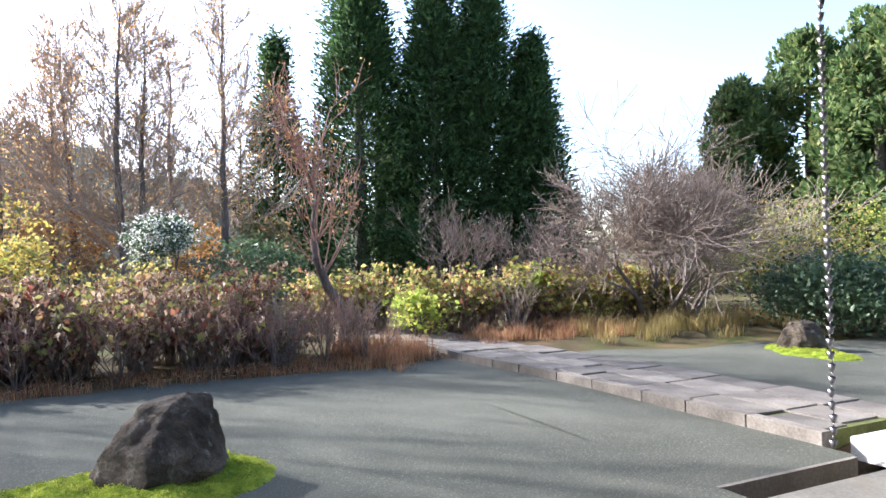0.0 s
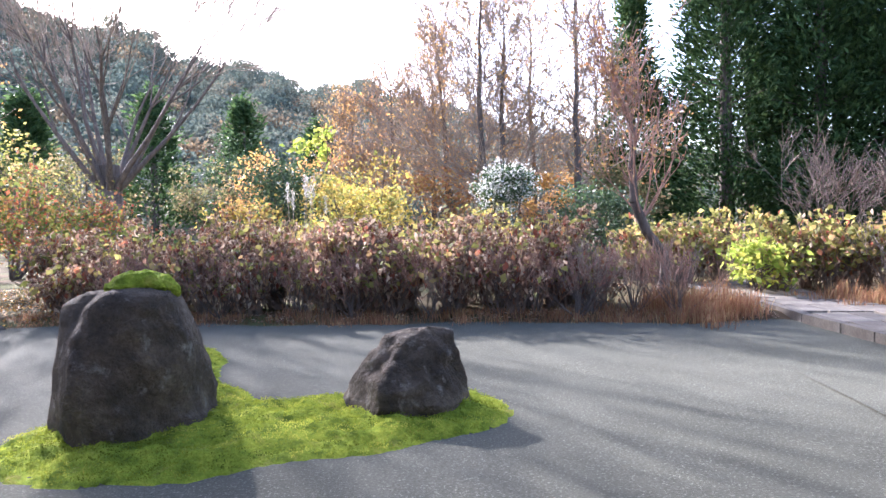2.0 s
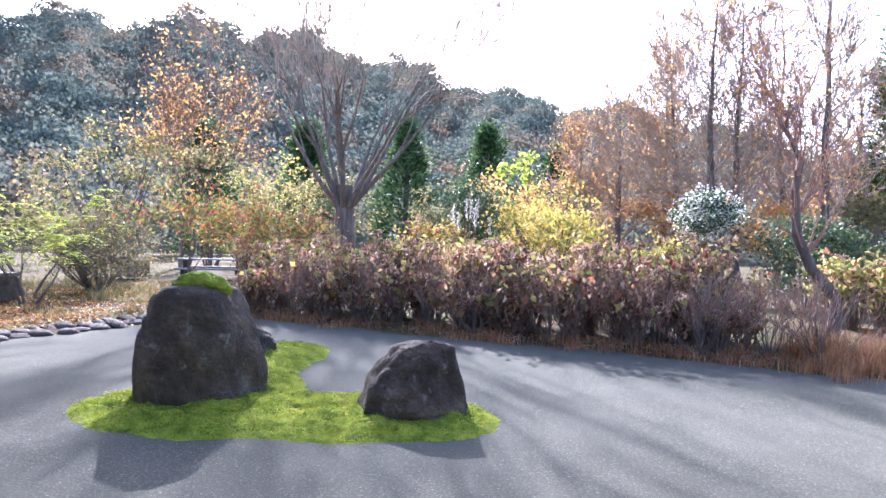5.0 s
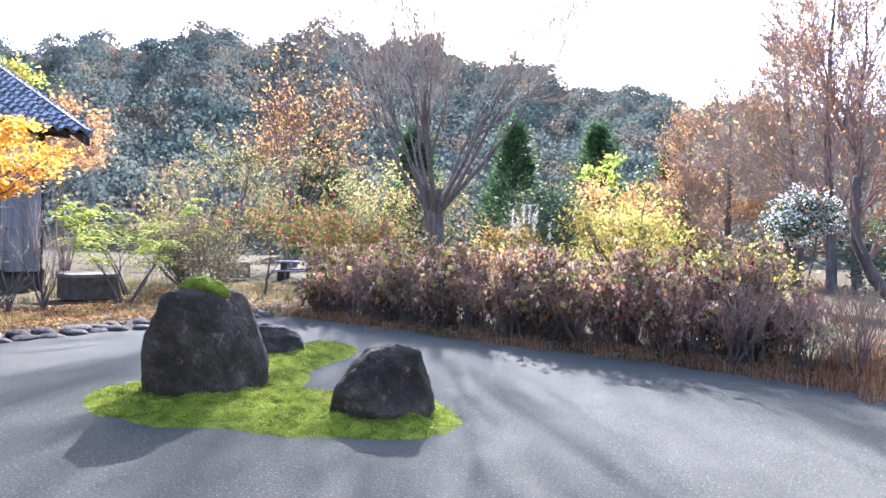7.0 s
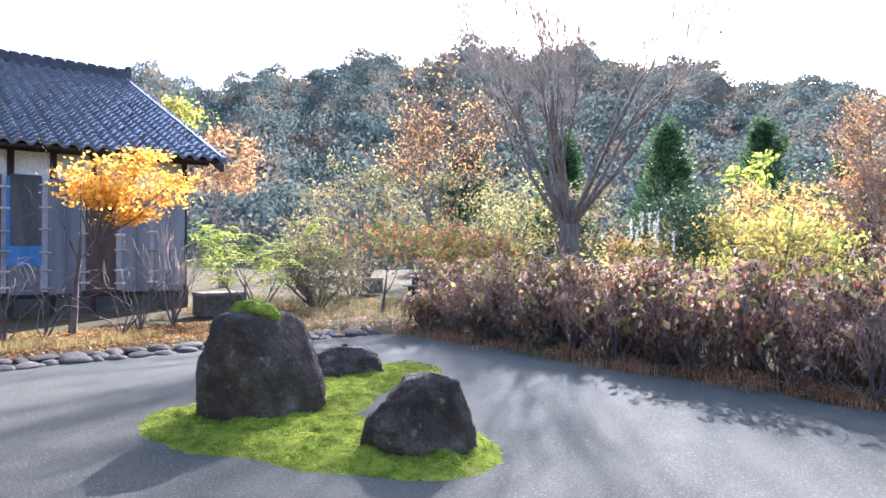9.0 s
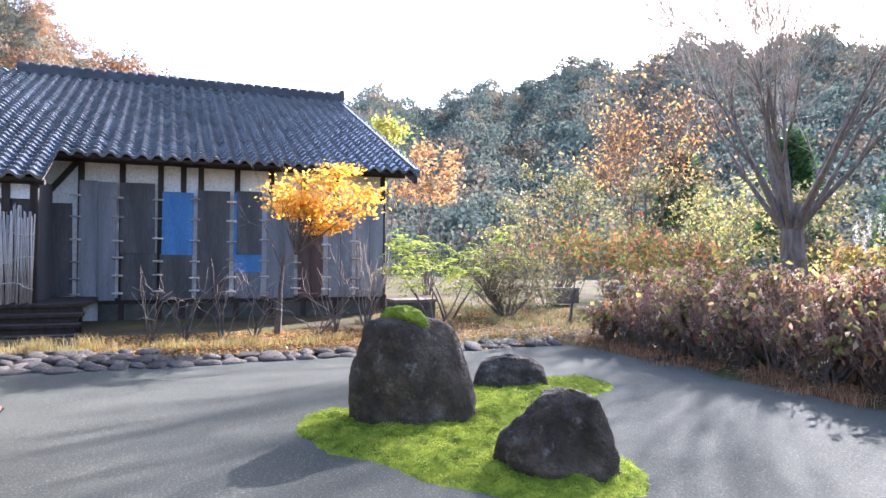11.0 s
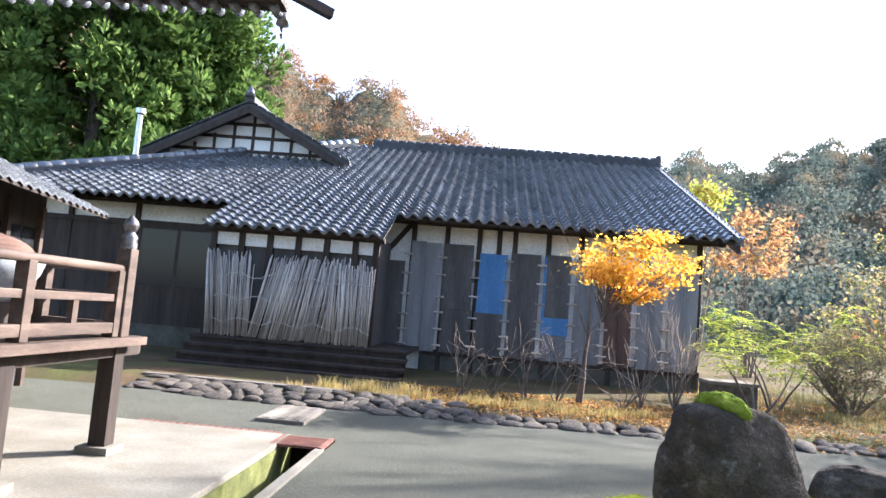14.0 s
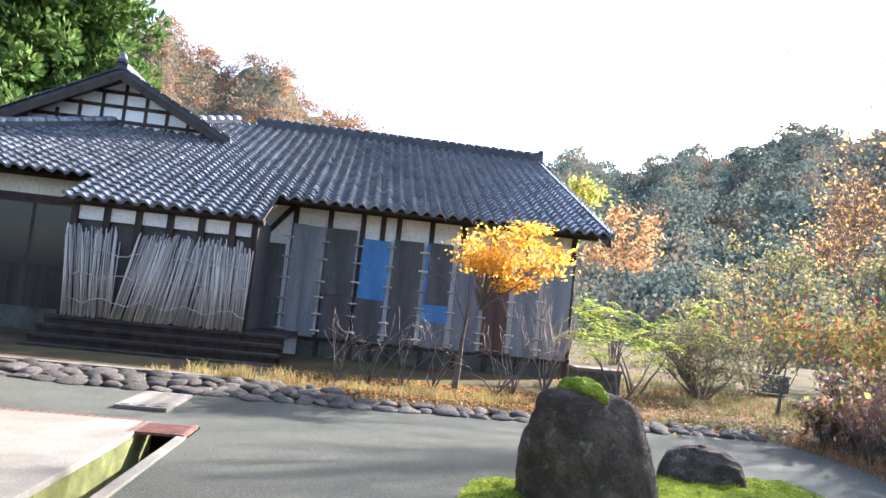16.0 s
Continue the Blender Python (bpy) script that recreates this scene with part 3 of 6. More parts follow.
def moss_bed(name, discs, label, seed):
    """A low moss mound over a union of discs, with tufts."""
    r = np.random.default_rng(seed)
    xs = [d[0] for d in discs]
    ys = [d[1] for d in discs]
    x0, x1, y0, y1 = min(xs) - 1.6, max(xs) + 1.6, min(ys) - 1.6, max(ys) + 1.6
    step = 0.045
    gx, gy = np.meshgrid(np.arange(x0, x1, step), np.arange(y0, y1, step), indexing="ij")
    f = np.full(gx.shape, -9.0)
    for cx, cy, rad in discs:
        g = rad - np.hypot(gx - cx, gy - cy)
        f = np.where(np.abs(f - g) < 0.5, np.maximum(f, g) + (0.5 - np.abs(f - g)) ** 2 * 0.5, np.maximum(f, g))
    wob = np.array([[noise.noise(Vector((a * 1.7, b * 1.7, seed))) * 0.09 + noise.noise(Vector((a * 6, b * 6, seed))) * 0.03 for a, b in zip(ra, rb)] for ra, rb in zip(gx, gy)])
    lump = np.array([[noise.noise(Vector((a * 4.5, b * 4.5, seed + 3))) * 0.055 + noise.noise(Vector((a * 13, b * 13, seed))) * 0.036 for a, b in zip(ra, rb)] for ra, rb in zip(gx, gy)])
    f = f + wob
    z = np.where(f > 0, np.minimum(0.075, 0.12 * np.sqrt(np.maximum(f, 0))) + lump * np.clip(f / 0.12, 0, 1), -0.006)
    keep = f > -0.05
    idx = -np.ones(gx.shape, int)
    idx[keep] = np.arange(keep.sum())
    v = np.stack([gx[keep], gy[keep], z[keep]], 1)
    q = np.stack([idx[:-1, :-1], idx[1:, :-1], idx[1:, 1:], idx[:-1, 1:]], 2).reshape(-1, 4)
    q = q[(q >= 0).all(1)]
    me = arrays_mesh(name, v, q)
    me.shade_smooth()
    bed = thing(name, (0, 0, 0), label, "moss")
    link_mesh("mound", me, M["moss"], bed)
    inside = v[(z[keep] > 0.015)]
    c = inside[r.integers(0, len(inside), min(40000, len(inside) * 8))]
    c = c + r.normal(size=c.shape) * np.array([[0.02, 0.02, 0.004]]) + np.array([[0, 0, 0.008]])
    tuft = link_mesh("tuft_cover", leaf_mesh("tuft_cover", c, 0.013, r, 0.7, along=np.tile([[0, 0, 1.0]], (len(c), 1)) * 0.8), L["moss"], bed)
    tagged(tuft, kind="stuff")
    return bed


moss_bed("moss_bed", [(8.45, 3.35, 0.75), (9.1, 3.55, 0.78), (9.75, 3.85, 0.70), (10.45, 4.15, 0.72), (8.3, 4.3, 0.7), (7.75, 5.1, 0.6), (7.45, 5.8, 0.68), (7.4, 6.3, 0.45)], "bright green moss island in grey gravel", 3)
moss_bed("moss_bed", [(20.2, 6.0, 0.38), (20.55, 6.35, 0.42), (20.15, 5.5, 0.28), (20.5, 6.7, 0.3)], "thin bright moss strip around a rock", 9)

# ---- farmhouse ----
farm = thing("farmhouse", (0, 0, 0), "old Japanese farmhouse, white plaster, dark timber, tiled roof", "house")
SL = 0.42


def roof_z(x):
    return 3.55 + SL * (0.8 - x)


part("wall", boxed(-0.16, -9.5, 0.2, -0.02, 6.05, 3.62), M["plaster"], farm, "white plaster front wall")
part("wall", boxed(-12.5, 5.95, 0.2, -0.16, 6.07, 3.6), M["plaster"], farm, "plaster gable wall")
bm = bmesh.new()
vs = [bm.verts.new(c) for c in ((-0.1, 5.98, 3.6), (-13.4, 5.98, 3.6), (-6.8, 5.98, 6.5), (-0.1, 6.05, 3.6), (-13.4, 6.05, 3.6), (-6.8, 6.05, 6.5))]
for f in ((0, 1, 2), (3, 5, 4), (0, 3, 4, 1), (1, 4, 5, 2), (2, 5, 3, 0)):
    bm.faces.new([vs[i] for i in f])
part("gable_wall", bm, M["plaster"], farm)
part("wall", boxed(-12.6, -9.5, 0.2, -12.45, 6.05, 3.6), M["plaster"], farm)
part("wall", boxed(-12.6, -9.6, 0.2, -0.05, -9.5, 3.6), M["plaster"], farm)
part("base_wall", boxed(-0.02, 0.2, 0.1, 0.035, 6.07, 0.72), M["dark_mortar"], farm, "mossy dark mortar base")
part("sill_beam", boxed(-0.02, 0.2, 0.72, 0.06, 6.07, 0.84, bevel=0.008), M["dark_wood"], farm)
part("base_wall", boxed(-0.02, -9.5, 0.15, 0.02, -3.9, 0.85), M["dark_mortar"], farm, "grey mortar base")
part("lower_wall", boxed(-0.018, -9.5, 0.85, 0.03, -4.05, 1.62), M["dark_wood"], farm, "black board cladding")
for y in (-9.4, -7.9, -6.35, -4.25, -0.12, 0.61, 1.31, 1.74, 2.08, 2.8, 3.5, 4.2, 4.9, 5.98):
    part("post", boxed(-0.02, y - 0.055, 0.2, 0.045, y + 0.055, 3.56, bevel=0.006), M["dark_wood"], farm)
part("beam", boxed(-0.1, -9.6, 3.5, 0.08, 6.5, 3.66, bevel=0.01), M["dark_wood"], farm, "dark timber wall plate")
part("beam", boxed(-0.018, -9.5, 3.02, 0.05, -4.0, 3.14, bevel=0.008), M["dark_wood"], farm)
part("brace", boxed(-0.02, -0.05, -0.05, 0.06, 0.05, 0.85, m=Matrix.Translation((0.02, -0.62, 2.95)) @ Matrix.Rotation(radians(-38), 4, "X")), M["dark_wood"], farm)
for y in (6.3, ):
    part("bargeboard", boxed(-6.7, 6.42, -0.22, 0.9, 6.5, -0.05, m=Matrix.Translation((0, 0, 0)) @ Matrix(((1, 0, 0, 0), (0, 1, 0, 0), (-SL, 0, 1, roof_z(0)), (0, 0, 0, 1)))), M["dark_wood"], farm)
# rafters under the eave
for i in range(36):
    y = -8.9 + i * 0.43
    m = Matrix(((1, 0, 0, 0), (0, 1, 0, 0), (-SL, 0, 1, roof_z(0) - 0.07), (0, 0, 0, 1)))
    part("rafter", boxed(-0.2, y - 0.03, -0.06, (2.1 if -3.9 < y < -0.5 else 0.7), y + 0.03, 0.0, m=m), M["dark_wood"], farm)

# window of the left bay
part("lower_wall", boxed(-0.018, -9.5, 1.62, 0.028, -6.42, 3.02), M["dark_wood"], farm, "dark timber cladding")
win = part("window", boxed(0.0, -6.25, 1.62, 0.05, -4.45, 3.02), M["dark_wood"], farm, "dark framed sliding window")
part("pane", boxed(0.045, -6.18, 1.7, 0.056, -5.38, 2.95), M["glass"], win)
part("pane", boxed(0.045, -5.3, 1.7, 0.056, -4.52, 2.95), M["glass"], win)

# boards hung on the front wall: y from, y to, lower edge, upper edge, material
boards = [(-0.16, 0.50, 0.80, 3.14, "grey_board"), (0.58, 1.22, 1.72, 3.13, "black_board"), (0.60, 1.25, 0.80, 1.74, "black_board"), (1.33, 1.93, 1.70, 2.99, "blue_board"), (1.30, 1.92, 0.80, 1.72, "black_board"),
          (2.00, 2.64, 0.80, 3.03, "black_board"), (2.72, 3.30, 1.35, 3.02, "blue_board"), (2.78, 3.29, 1.72, 3.06, "black_board"), (2.74, 3.28, 0.80, 1.37, "grey_board"), (3.40, 3.98, 0.80, 3.0, "grey_board"),
          # the last entry is no hung board: a black sheet for the dark doorway
          (4.06, 4.62, 0.80, 2.7, "brown_board"), (4.72, 5.26, 0.80, 2.9, "grey_board"), (5.34, 5.96, 0.80, 2.95, "grey_board"), (-0.98, -0.24, 0.9, 2.68, "black_board")]
rb = random.Random(8)
for i, (a, b, z0, z1, mt) in enumerate(boards):
    over = 0.03 if i == 7 else (0.015 if z0 > 1 else 0.0)
    bd = thing("hung_board", (0.085 + over, (a + b) / 2, z0), {"blue_board": "faded blue board hung on the farmhouse wall", "black_board": "black weathered board of the farmhouse wall and dark doorway", "grey_board": "grey weathered board hung on the farmhouse wall", "brown_board": "red-brown board hung on the farmhouse wall"}[mt], "board", "boards on the front wall")
    w = (b - a) / 2
    n = 2 if mt in ("grey_board", "brown_board") else 1
    for k in range(n):
        part("plank", boxed(-0.012, -w + 2 * w * k / n + 0.003, 0.0, 0.012, -w + 2 * w * (k + 1) / n - 0.003, z1 - z0 - rb.uniform(0, 0.02), bevel=0.003), M[mt], bd)
    bd.rotation_euler = (rb.uniform(-0.01, 0.01), rb.uniform(-0.012, 0.012), rb.uniform(-0.02, 0.02))
for y in (-0.2, 0.54, 1.27, 1.96, 2.68, 3.35, 4.02, 4.67, 5.3):
    for z in (0.95, 1.25, 1.6, 2.0, 2.45, 2.85):
        pole = thing("bamboo_peg", (0.12, y, z + rb.uniform(-0.05, 0.05)), "short pale bamboo peg holding the boards", "bamboo", "pegs between the boards")
        bm = bmesh.new()
        bmesh.ops.create_cone(bm, cap_ends=True, segments=8, radius1=0.022, radius2=0.02, depth=0.2, matrix=Matrix.Rotation(radians(90), 4, "X"))
        part("peg", bm, M["bamboo"], pole, smooth=True)

# wooden steps and the bamboo screen
stairs = thing("wooden_steps", (0, 0, 0), "dark weathered wooden steps along the farmhouse", "steps")
for i, (x, z) in enumerate(((2.25, 0.88), (2.5, 0.732), (2.75, 0.584), (3.0, 0.437))):
    part("tread", boxed(x - 0.45 if i else 0.0, -3.9, z - 0.06, x + 0.03, 0.2 - 0.02 * i, z, bevel=0.01), M["dark_wood"], stairs)
    part("riser", boxed(x - 0.03, -3.88, 0.2, x - 0.005, 0.15 - 0.02 * i, z - 0.06), M["dark_wood"], stairs)
for y in (-3.75, -3.2, -2.65, -2.1, -1.55, -1.0, -0.6):
    part("porch_post", boxed(1.88, y - 0.06, 0.88, 2.0, y + 0.06, 2.98, bevel=0.008), M["dark_wood"], farm)
part("porch_beam", boxed(1.86, -3.9, 2.84, 2.02, -0.45, 2.94, bevel=0.008), M["dark_wood"], farm)
part("porch_wall", boxed(1.9, -3.75, 2.6, 1.96, -0.6, 2.84), M["plaster"], farm, "narrow cream plaster band")
part("porch_back", boxed(1.82, -3.75, 0.88, 1.88, -0.6, 2.62), M["black_board"], farm)
part("porch_side", boxed(0.05, -0.66, 0.88, 1.88, -0.6, 3.0), M["black_board"], farm)
screen = thing("bamboo_screen", (2.0, -2.05, 0.88), "leaning screen of dry pale bamboo poles tied with rope", "screen")
for i in range(230):
    u = i / 229
    y0 = -1.48 + 2.96 * u + rb.uniform(-0.03, 0.03)
    ln = rb.uniform(1.36, 1.62)
    bm = bmesh.new()
    r = rb.uniform(0.009, 0.02)
    bmesh.ops.create_cone(bm, cap_ends=True, segments=6, radius1=r, radius2=r * 0.75, depth=ln, matrix=Matrix.Translation((0, 0, ln / 2)))
    pl = part("pole", bm, M["bamboo"], screen, smooth=True)
    tilt = (-0.16 + 0.5 * u if u < 0.25 else (0.24 - 0.2 * (u - 0.25) if u < 0.72 else -0.03)) * 0.8
    pl.rotation_euler = (-tilt + rb.uniform(-0.05, 0.05), -0.06 + rb.uniform(-0.02, 0.02), 0)
    pl.location = (0.2 + rb.uniform(-0.015, 0.03), y0 * (1.06 if u < 0.3 else 1.0), rb.uniform(-0.02, 0.05))
for z in (0.3, 0.72, 1.15):
    segs = []
    prev = None
    for i in range(46):
        p = (0.245 - 0.06 * z + rb.uniform(-0.006, 0.012), -1.5 + 3.0 * i / 45, z + 0.05 * math.sin(i * 0.6 + z * 9) + rb.uniform(-0.02, 0.02))
        if prev:
            segs.append((prev, p, 0.008, 0.008))
        prev = p
    link_mesh("rope", tube_mesh("rope", segs, 5), M["rope"], screen)

# tall rear gable, seen above the roof
rear = thing("rear_gable", (0, 0, 0), "tall rear gable, white plaster in a dark timber grid", "house")
gx, gy, gz, gw, gb = -4.0, -5.4, 6.9, 2.4, 5.7
bm = bmesh.new()
vs = [bm.verts.new(c) for c in ((gx, gy - gw, gb), (gx, gy + gw, gb), (gx, gy, gz - 0.05), (gx - 0.15, gy - gw, gb), (gx - 0.15, gy + gw, gb), (gx - 0.15, gy, gz - 0.05))]
for f in ((0, 1, 2), (3, 5, 4), (0, 3, 4, 1), (1, 4, 5, 2), (2, 5, 3, 0)):
    bm.faces.new([vs[i] for i in f])
part("wall", bm, M["plaster"], rear)
part("lower_wall", boxed(gx - 0.15, gy - gw, 4.6, gx, gy + gw, gb), M["plaster"], rear)
for i in range(-4, 5):
    y = gy + i * 0.56
    top = gz - abs(y - gy) * 0.52 - 0.12
    if top > gb + 0.1:
        part("post", boxed(gx, y - 0.04, gb - 0.1, gx + 0.035, y + 0.04, top), M["dark_wood"], rear)
for z, wd in ((gb + 0.02, 2.3), (gb + 0.42, 1.6), (gb + 0.8, 0.8)):
    part("rail", boxed(gx, gy - wd, z - 0.045, gx + 0.04, gy + wd, z + 0.045), M["dark_wood"], rear)
part("rail", boxed(gx, gy - gw, gb - 0.35, gx + 0.05, gy + gw, gb - 0.2), M["grey_board"], rear)
for s in (-1, 1):
    sl = 0.52
    m = Matrix(((1, 0, 0, 0), (0, 1, 0, gy), (0, -sl * s, 1, gz), (0, 0, 0, 1)))
    lo, hi = (0.0, 2.95) if s > 0 else (-2.95, 0.0)
    part("roof_slope", boxed(-12.0, lo, 0.0, gx + 0.55, hi, 0.12, m=m), M["dark_tile"], rear, "dark tiled slope")
    part("bargeboard", boxed(gx + 0.48, lo, -0.2, gx + 0.58, hi, 0.0, m=m), M["dark_wood"], rear)
    for k in range(11):
        part("edge_tile", boxed(gx + 0.35, s * k * 0.27 + (0 if s > 0 else -0.25), 0.12, gx + 0.62, s * k * 0.27 + (0.25 if s > 0 else 0), 0.165, bevel=0.02, m=m), M["dark_tile"], rear)
part("ridge", boxed(-12.0, gy - 0.14, gz + 0.06, gx + 0.6, gy + 0.14, gz + 0.26, bevel=0.04), M["dark_tile"], rear)
bm = bmesh.new()
bmesh.ops.create_cone(bm, cap_ends=True, segments=12, radius1=0.16, radius2=0.03, depth=0.3, matrix=Matrix.Translation((gx + 0.6, gy, gz + 0.4)))
part("ridge_ornament", bm, M["tile"], rear, smooth=True)
flue = thing("flue_pipe", (-6.0, -9.9, 5.2), "tall stainless flue pipe with a cap", "pipe")
for nm, r, z, h in (("pipe", 0.11, 0.6, 4.4), ("collar", 0.14, 2.0, 0.06), ("collar", 0.14, 1.0, 0.06), ("cap", 0.2, 2.92, 0.16)):
    bm = bmesh.new()
    bmesh.ops.create_cone(bm, cap_ends=True, segments=16, radius1=r * 0.8, radius2=r * 0.78, depth=h, matrix=Matrix.Translation((0, 0, z - 0.9)))
    part(nm, bm, M["steel"], flue, smooth=False)

# ---- veranda and its building ----
ver = thing("veranda", (0, 0, 0), "raised timber veranda with brown railing on dark posts", "veranda")
for x in (8.15, 9.75, 11.4):
    part("post", boxed(x - 0.085, -2.2, 0.1, x + 0.085, -2.03, 1.05, bevel=0.008), M["dark_wood"], ver)
    part("footing", boxed(x - 0.16, -2.28, 0.02, x + 0.16, -1.96, 0.1, bevel=0.012), M["concrete"], ver, "small concrete footing")
for x in (8.15, 9.75):
    part("post", boxed(x - 0.085, -4.0, 0.03, x + 0.085, -3.83, 1.05, bevel=0.008), M["dark_wood"], ver)
part("beam", boxed(7.75, -2.17, 0.95, 12.5, -2.05, 1.1, bevel=0.008), M["dark_wood"], ver)
part("beam", boxed(8.1, -4.6, 0.95, 8.22, -2.2, 1.1, bevel=0.008), M["dark_wood"], ver)
part("beam_end", boxed(7.7, -2.16, 0.96, 7.98, -2.06, 1.14, bevel=0.008), M["rail_wood"], ver)
for i in range(21):
    part("deck_plank", boxed(7.92 + i * 0.22, -4.6, 1.105, 8.13 + i * 0.22, -1.96, 1.145, bevel=0.004), M["rail_wood"], ver)
part("deck_edge", boxed(7.9, -1.95, 1.07, 12.5, -1.9, 1.15, bevel=0.006), M["rail_wood"], ver)


def railing(x0, x1, y):
    part("bottom_rail", boxed(x0, y - 0.05, 1.19, x1, y + 0.05, 1.29, bevel=0.01), M["rail_wood"], ver)
    part("middle_rail", boxed(x0, y - 0.035, 1.49, x1, y + 0.035, 1.56, bevel=0.008), M["rail_wood"], ver)
    bm = bmesh.new()
    bmesh.ops.create_cone(bm, cap_ends=True, segments=16, radius1=0.04, radius2=0.04, depth=x1 - x0, matrix=Matrix.Translation(((x0 + x1) / 2, y, 1.81)) @ Matrix.Rotation(radians(90), 4, "Y"))
    part("handrail", bm, M["rail_wood"], ver, smooth=True)


railing(8.2, 12.5, -2.08)
for x in (8.3, 9.62, 11.0):
    part("baluster", boxed(x - 0.05, -2.138, 1.15, x + 0.05, -2.022, 1.79, bevel=0.008), M["rail_wood"], ver)
for x in (8.95, 10.3):
    part("short_strut", boxed(x - 0.04, -2.108, 1.29, x + 0.04, -2.052, 1.492, bevel=0.005), M["rail_wood"], ver)
# railing that turns the corner
for nm, z, hh in (("bottom_rail", 1.19, 0.1), ("middle_rail", 1.49, 0.07), ("handrail", 1.77, 0.08)):
    part(nm, boxed(8.1, -4.6, z, 8.19, -2.15, z + hh, bevel=0.012), M["rail_wood"], ver)
for y in (-2.9, -3.7, -4.5):
    part("baluster", boxed(8.092, y - 0.05, 1.15, 8.198, y + 0.05, 1.765, bevel=0.008), M["rail_wood"], ver)
newel = part("newel_post", boxed(8.075, -2.155, 1.146, 8.225, -2.005, 2.02, bevel=0.02), M["rail_wood"], ver, "worn post with a bronze onion finial")
bm = bmesh.new()
prof = [(0.075, 0.0), (0.08, 0.06), (0.07, 0.10), (0.078, 0.13), (0.06, 0.16), (0.045, 0.18), (0.062, 0.21), (0.075, 0.25), (0.066, 0.29), (0.035, 0.325), (0.012, 0.35), (0.0, 0.365)]
rings = [[bm.verts.new((r * math.cos(a * math.pi / 8), r * math.sin(a * math.pi / 8), z)) for a in range(16)] for r, z in prof[:-1]]
tip = bm.verts.new((0, 0, prof[-1][1]))
for a, b in zip(rings, rings[1:]):
    for k in range(16):
        bm.faces.new((a[k], a[(k + 1) % 16], b[(k + 1) % 16], b[k]))
for k in range(16):
    bm.faces.new((rings[-1][k], rings[-1][(k + 1) % 16], tip))
fin = part("finial", bm, M["chain"], newel, "tarnished bronze onion finial", smooth=True)
fin.location = (8.15, -2.08, 2.0)

# corridor building with glazed sliding doors behind the veranda
cor = thing("corridor_building", (4.3, -4.75, 0), "dark timber corridor with glazed doors and tiled eave", "building", rz=12.5)
part("lower_wall", boxed(0.0, -0.9, 0.0, 9.0, -0.8, 1.3), M["black_board"], cor)
part("upper_wall", boxed(0.0, -0.9, 2.45, 9.0, -0.8, 3.0), M["dark_wood"], cor)
for i in range(8):
    x = 0.1 + i * 1.1
    part("post", boxed(x - 0.06, -0.86, 0.0, x + 0.06, -0.72, 2.75, bevel=0.008), M["dark_wood"] if i % 3 else M["rail_wood"], cor)
    pn = part("sliding_door", boxed(x + 0.06, -0.84, 1.3, x + 1.04, -0.8, 2.45), M["dark_wood"], cor)
    for a, b in ((0.1, 0.52), (0.57, 1.0)):
        part("pane", boxed(x + a, -0.796, 1.36, x + b, -0.788, 2.4), M["glass"], pn)
part("back_wall", boxed(0.0, -3.2, 0.0, 9.0, -3.1, 3.4), M["dark_wood"], cor)
part("end_wall", boxed(-0.1, -3.2, 0.0, 0.0, -0.8, 3.0), M["dark_wood"], cor)
msl = Matrix(((1, 0, 0, 0), (0, 1, 0, 0), (0, -0.42, 1, 2.72), (0, 0, 0, 1)))
part("roof_deck", boxed(-0.5, -2.2, 0.0, 9.0, 0.0, 0.05, m=msl), M["dark_wood"], cor)
bm_t = bmesh.new()
for i in range(36):
    x = -0.5 + i * 0.265
    for j in range(8):
        y0 = -j * 0.27
        for k in range(4):
            a0, a1 = k / 4, (k + 1) / 4
            h = [0.05 + 0.045 * (0.5 - 0.5 * math.cos(2 * math.pi * a)) for a in (a0, a1)]
            p = [(x + a0 * 0.265, y0 + 0.03, h[0] + 0.02), (x + a1 * 0.265, y0 + 0.03, h[1] + 0.02), (x + a1 * 0.265, y0 - 0.27, h[1]), (x + a0 * 0.265, y0 - 0.27, h[0]), (x + a0 * 0.265, y0 + 0.03, h[0] - 0.02), (x + a1 * 0.265, y0 + 0.03, h[1] - 0.02)]
            vv = [bm_t.verts.new(msl @ Vector(c)) for c in p]
            bm_t.faces.new(vv[:4])
            bm_t.faces.new((vv[4], vv[5], vv[1], vv[0]))
tagged(part("roof_tiles", bm_t, M["tile"], cor), kind="stuff")

pot = thing("planter_pot", (8.6, -3.15, 1.145), "pale glazed bowl wrapped with a brown straw mound", "pot")
bm = bmesh.new()
prof = [(0.2, 0.0), (0.3, 0.1), (0.42, 0.28), (0.46, 0.42), (0.43, 0.44), (0.36, 0.36)]
rings = [[bm.verts.new((r * math.cos(a * math.pi / 14), r * math.sin(a * math.pi / 14), z + 0.25)) for a in range(28)] for r, z in prof]
for a, b in zip(rings, rings[1:]):
    for k in range(28):
        bm.faces.new((a[k], a[(k + 1) % 28], b[(k + 1) % 28], b[k]))
part("bowl", bm, M["ceramic"], pot, smooth=True)
bm = bmesh.new()
bmesh.ops.create_uvsphere(bm, u_segments=24, v_segments=14, radius=0.36)
for v in bm.verts:
    v.co = Vector((v.co.x, v.co.y, v.co.z * 0.6 + 0.68 + 0.02 * noise.noise(v.co * 9)))
part("straw_mound", bm, M["straw"], pot, smooth=True)
part("stand", boxed(-0.26, -0.26, 0.0, 0.26, 0.26, 0.26, bevel=0.02), M["dark_wood"], pot)

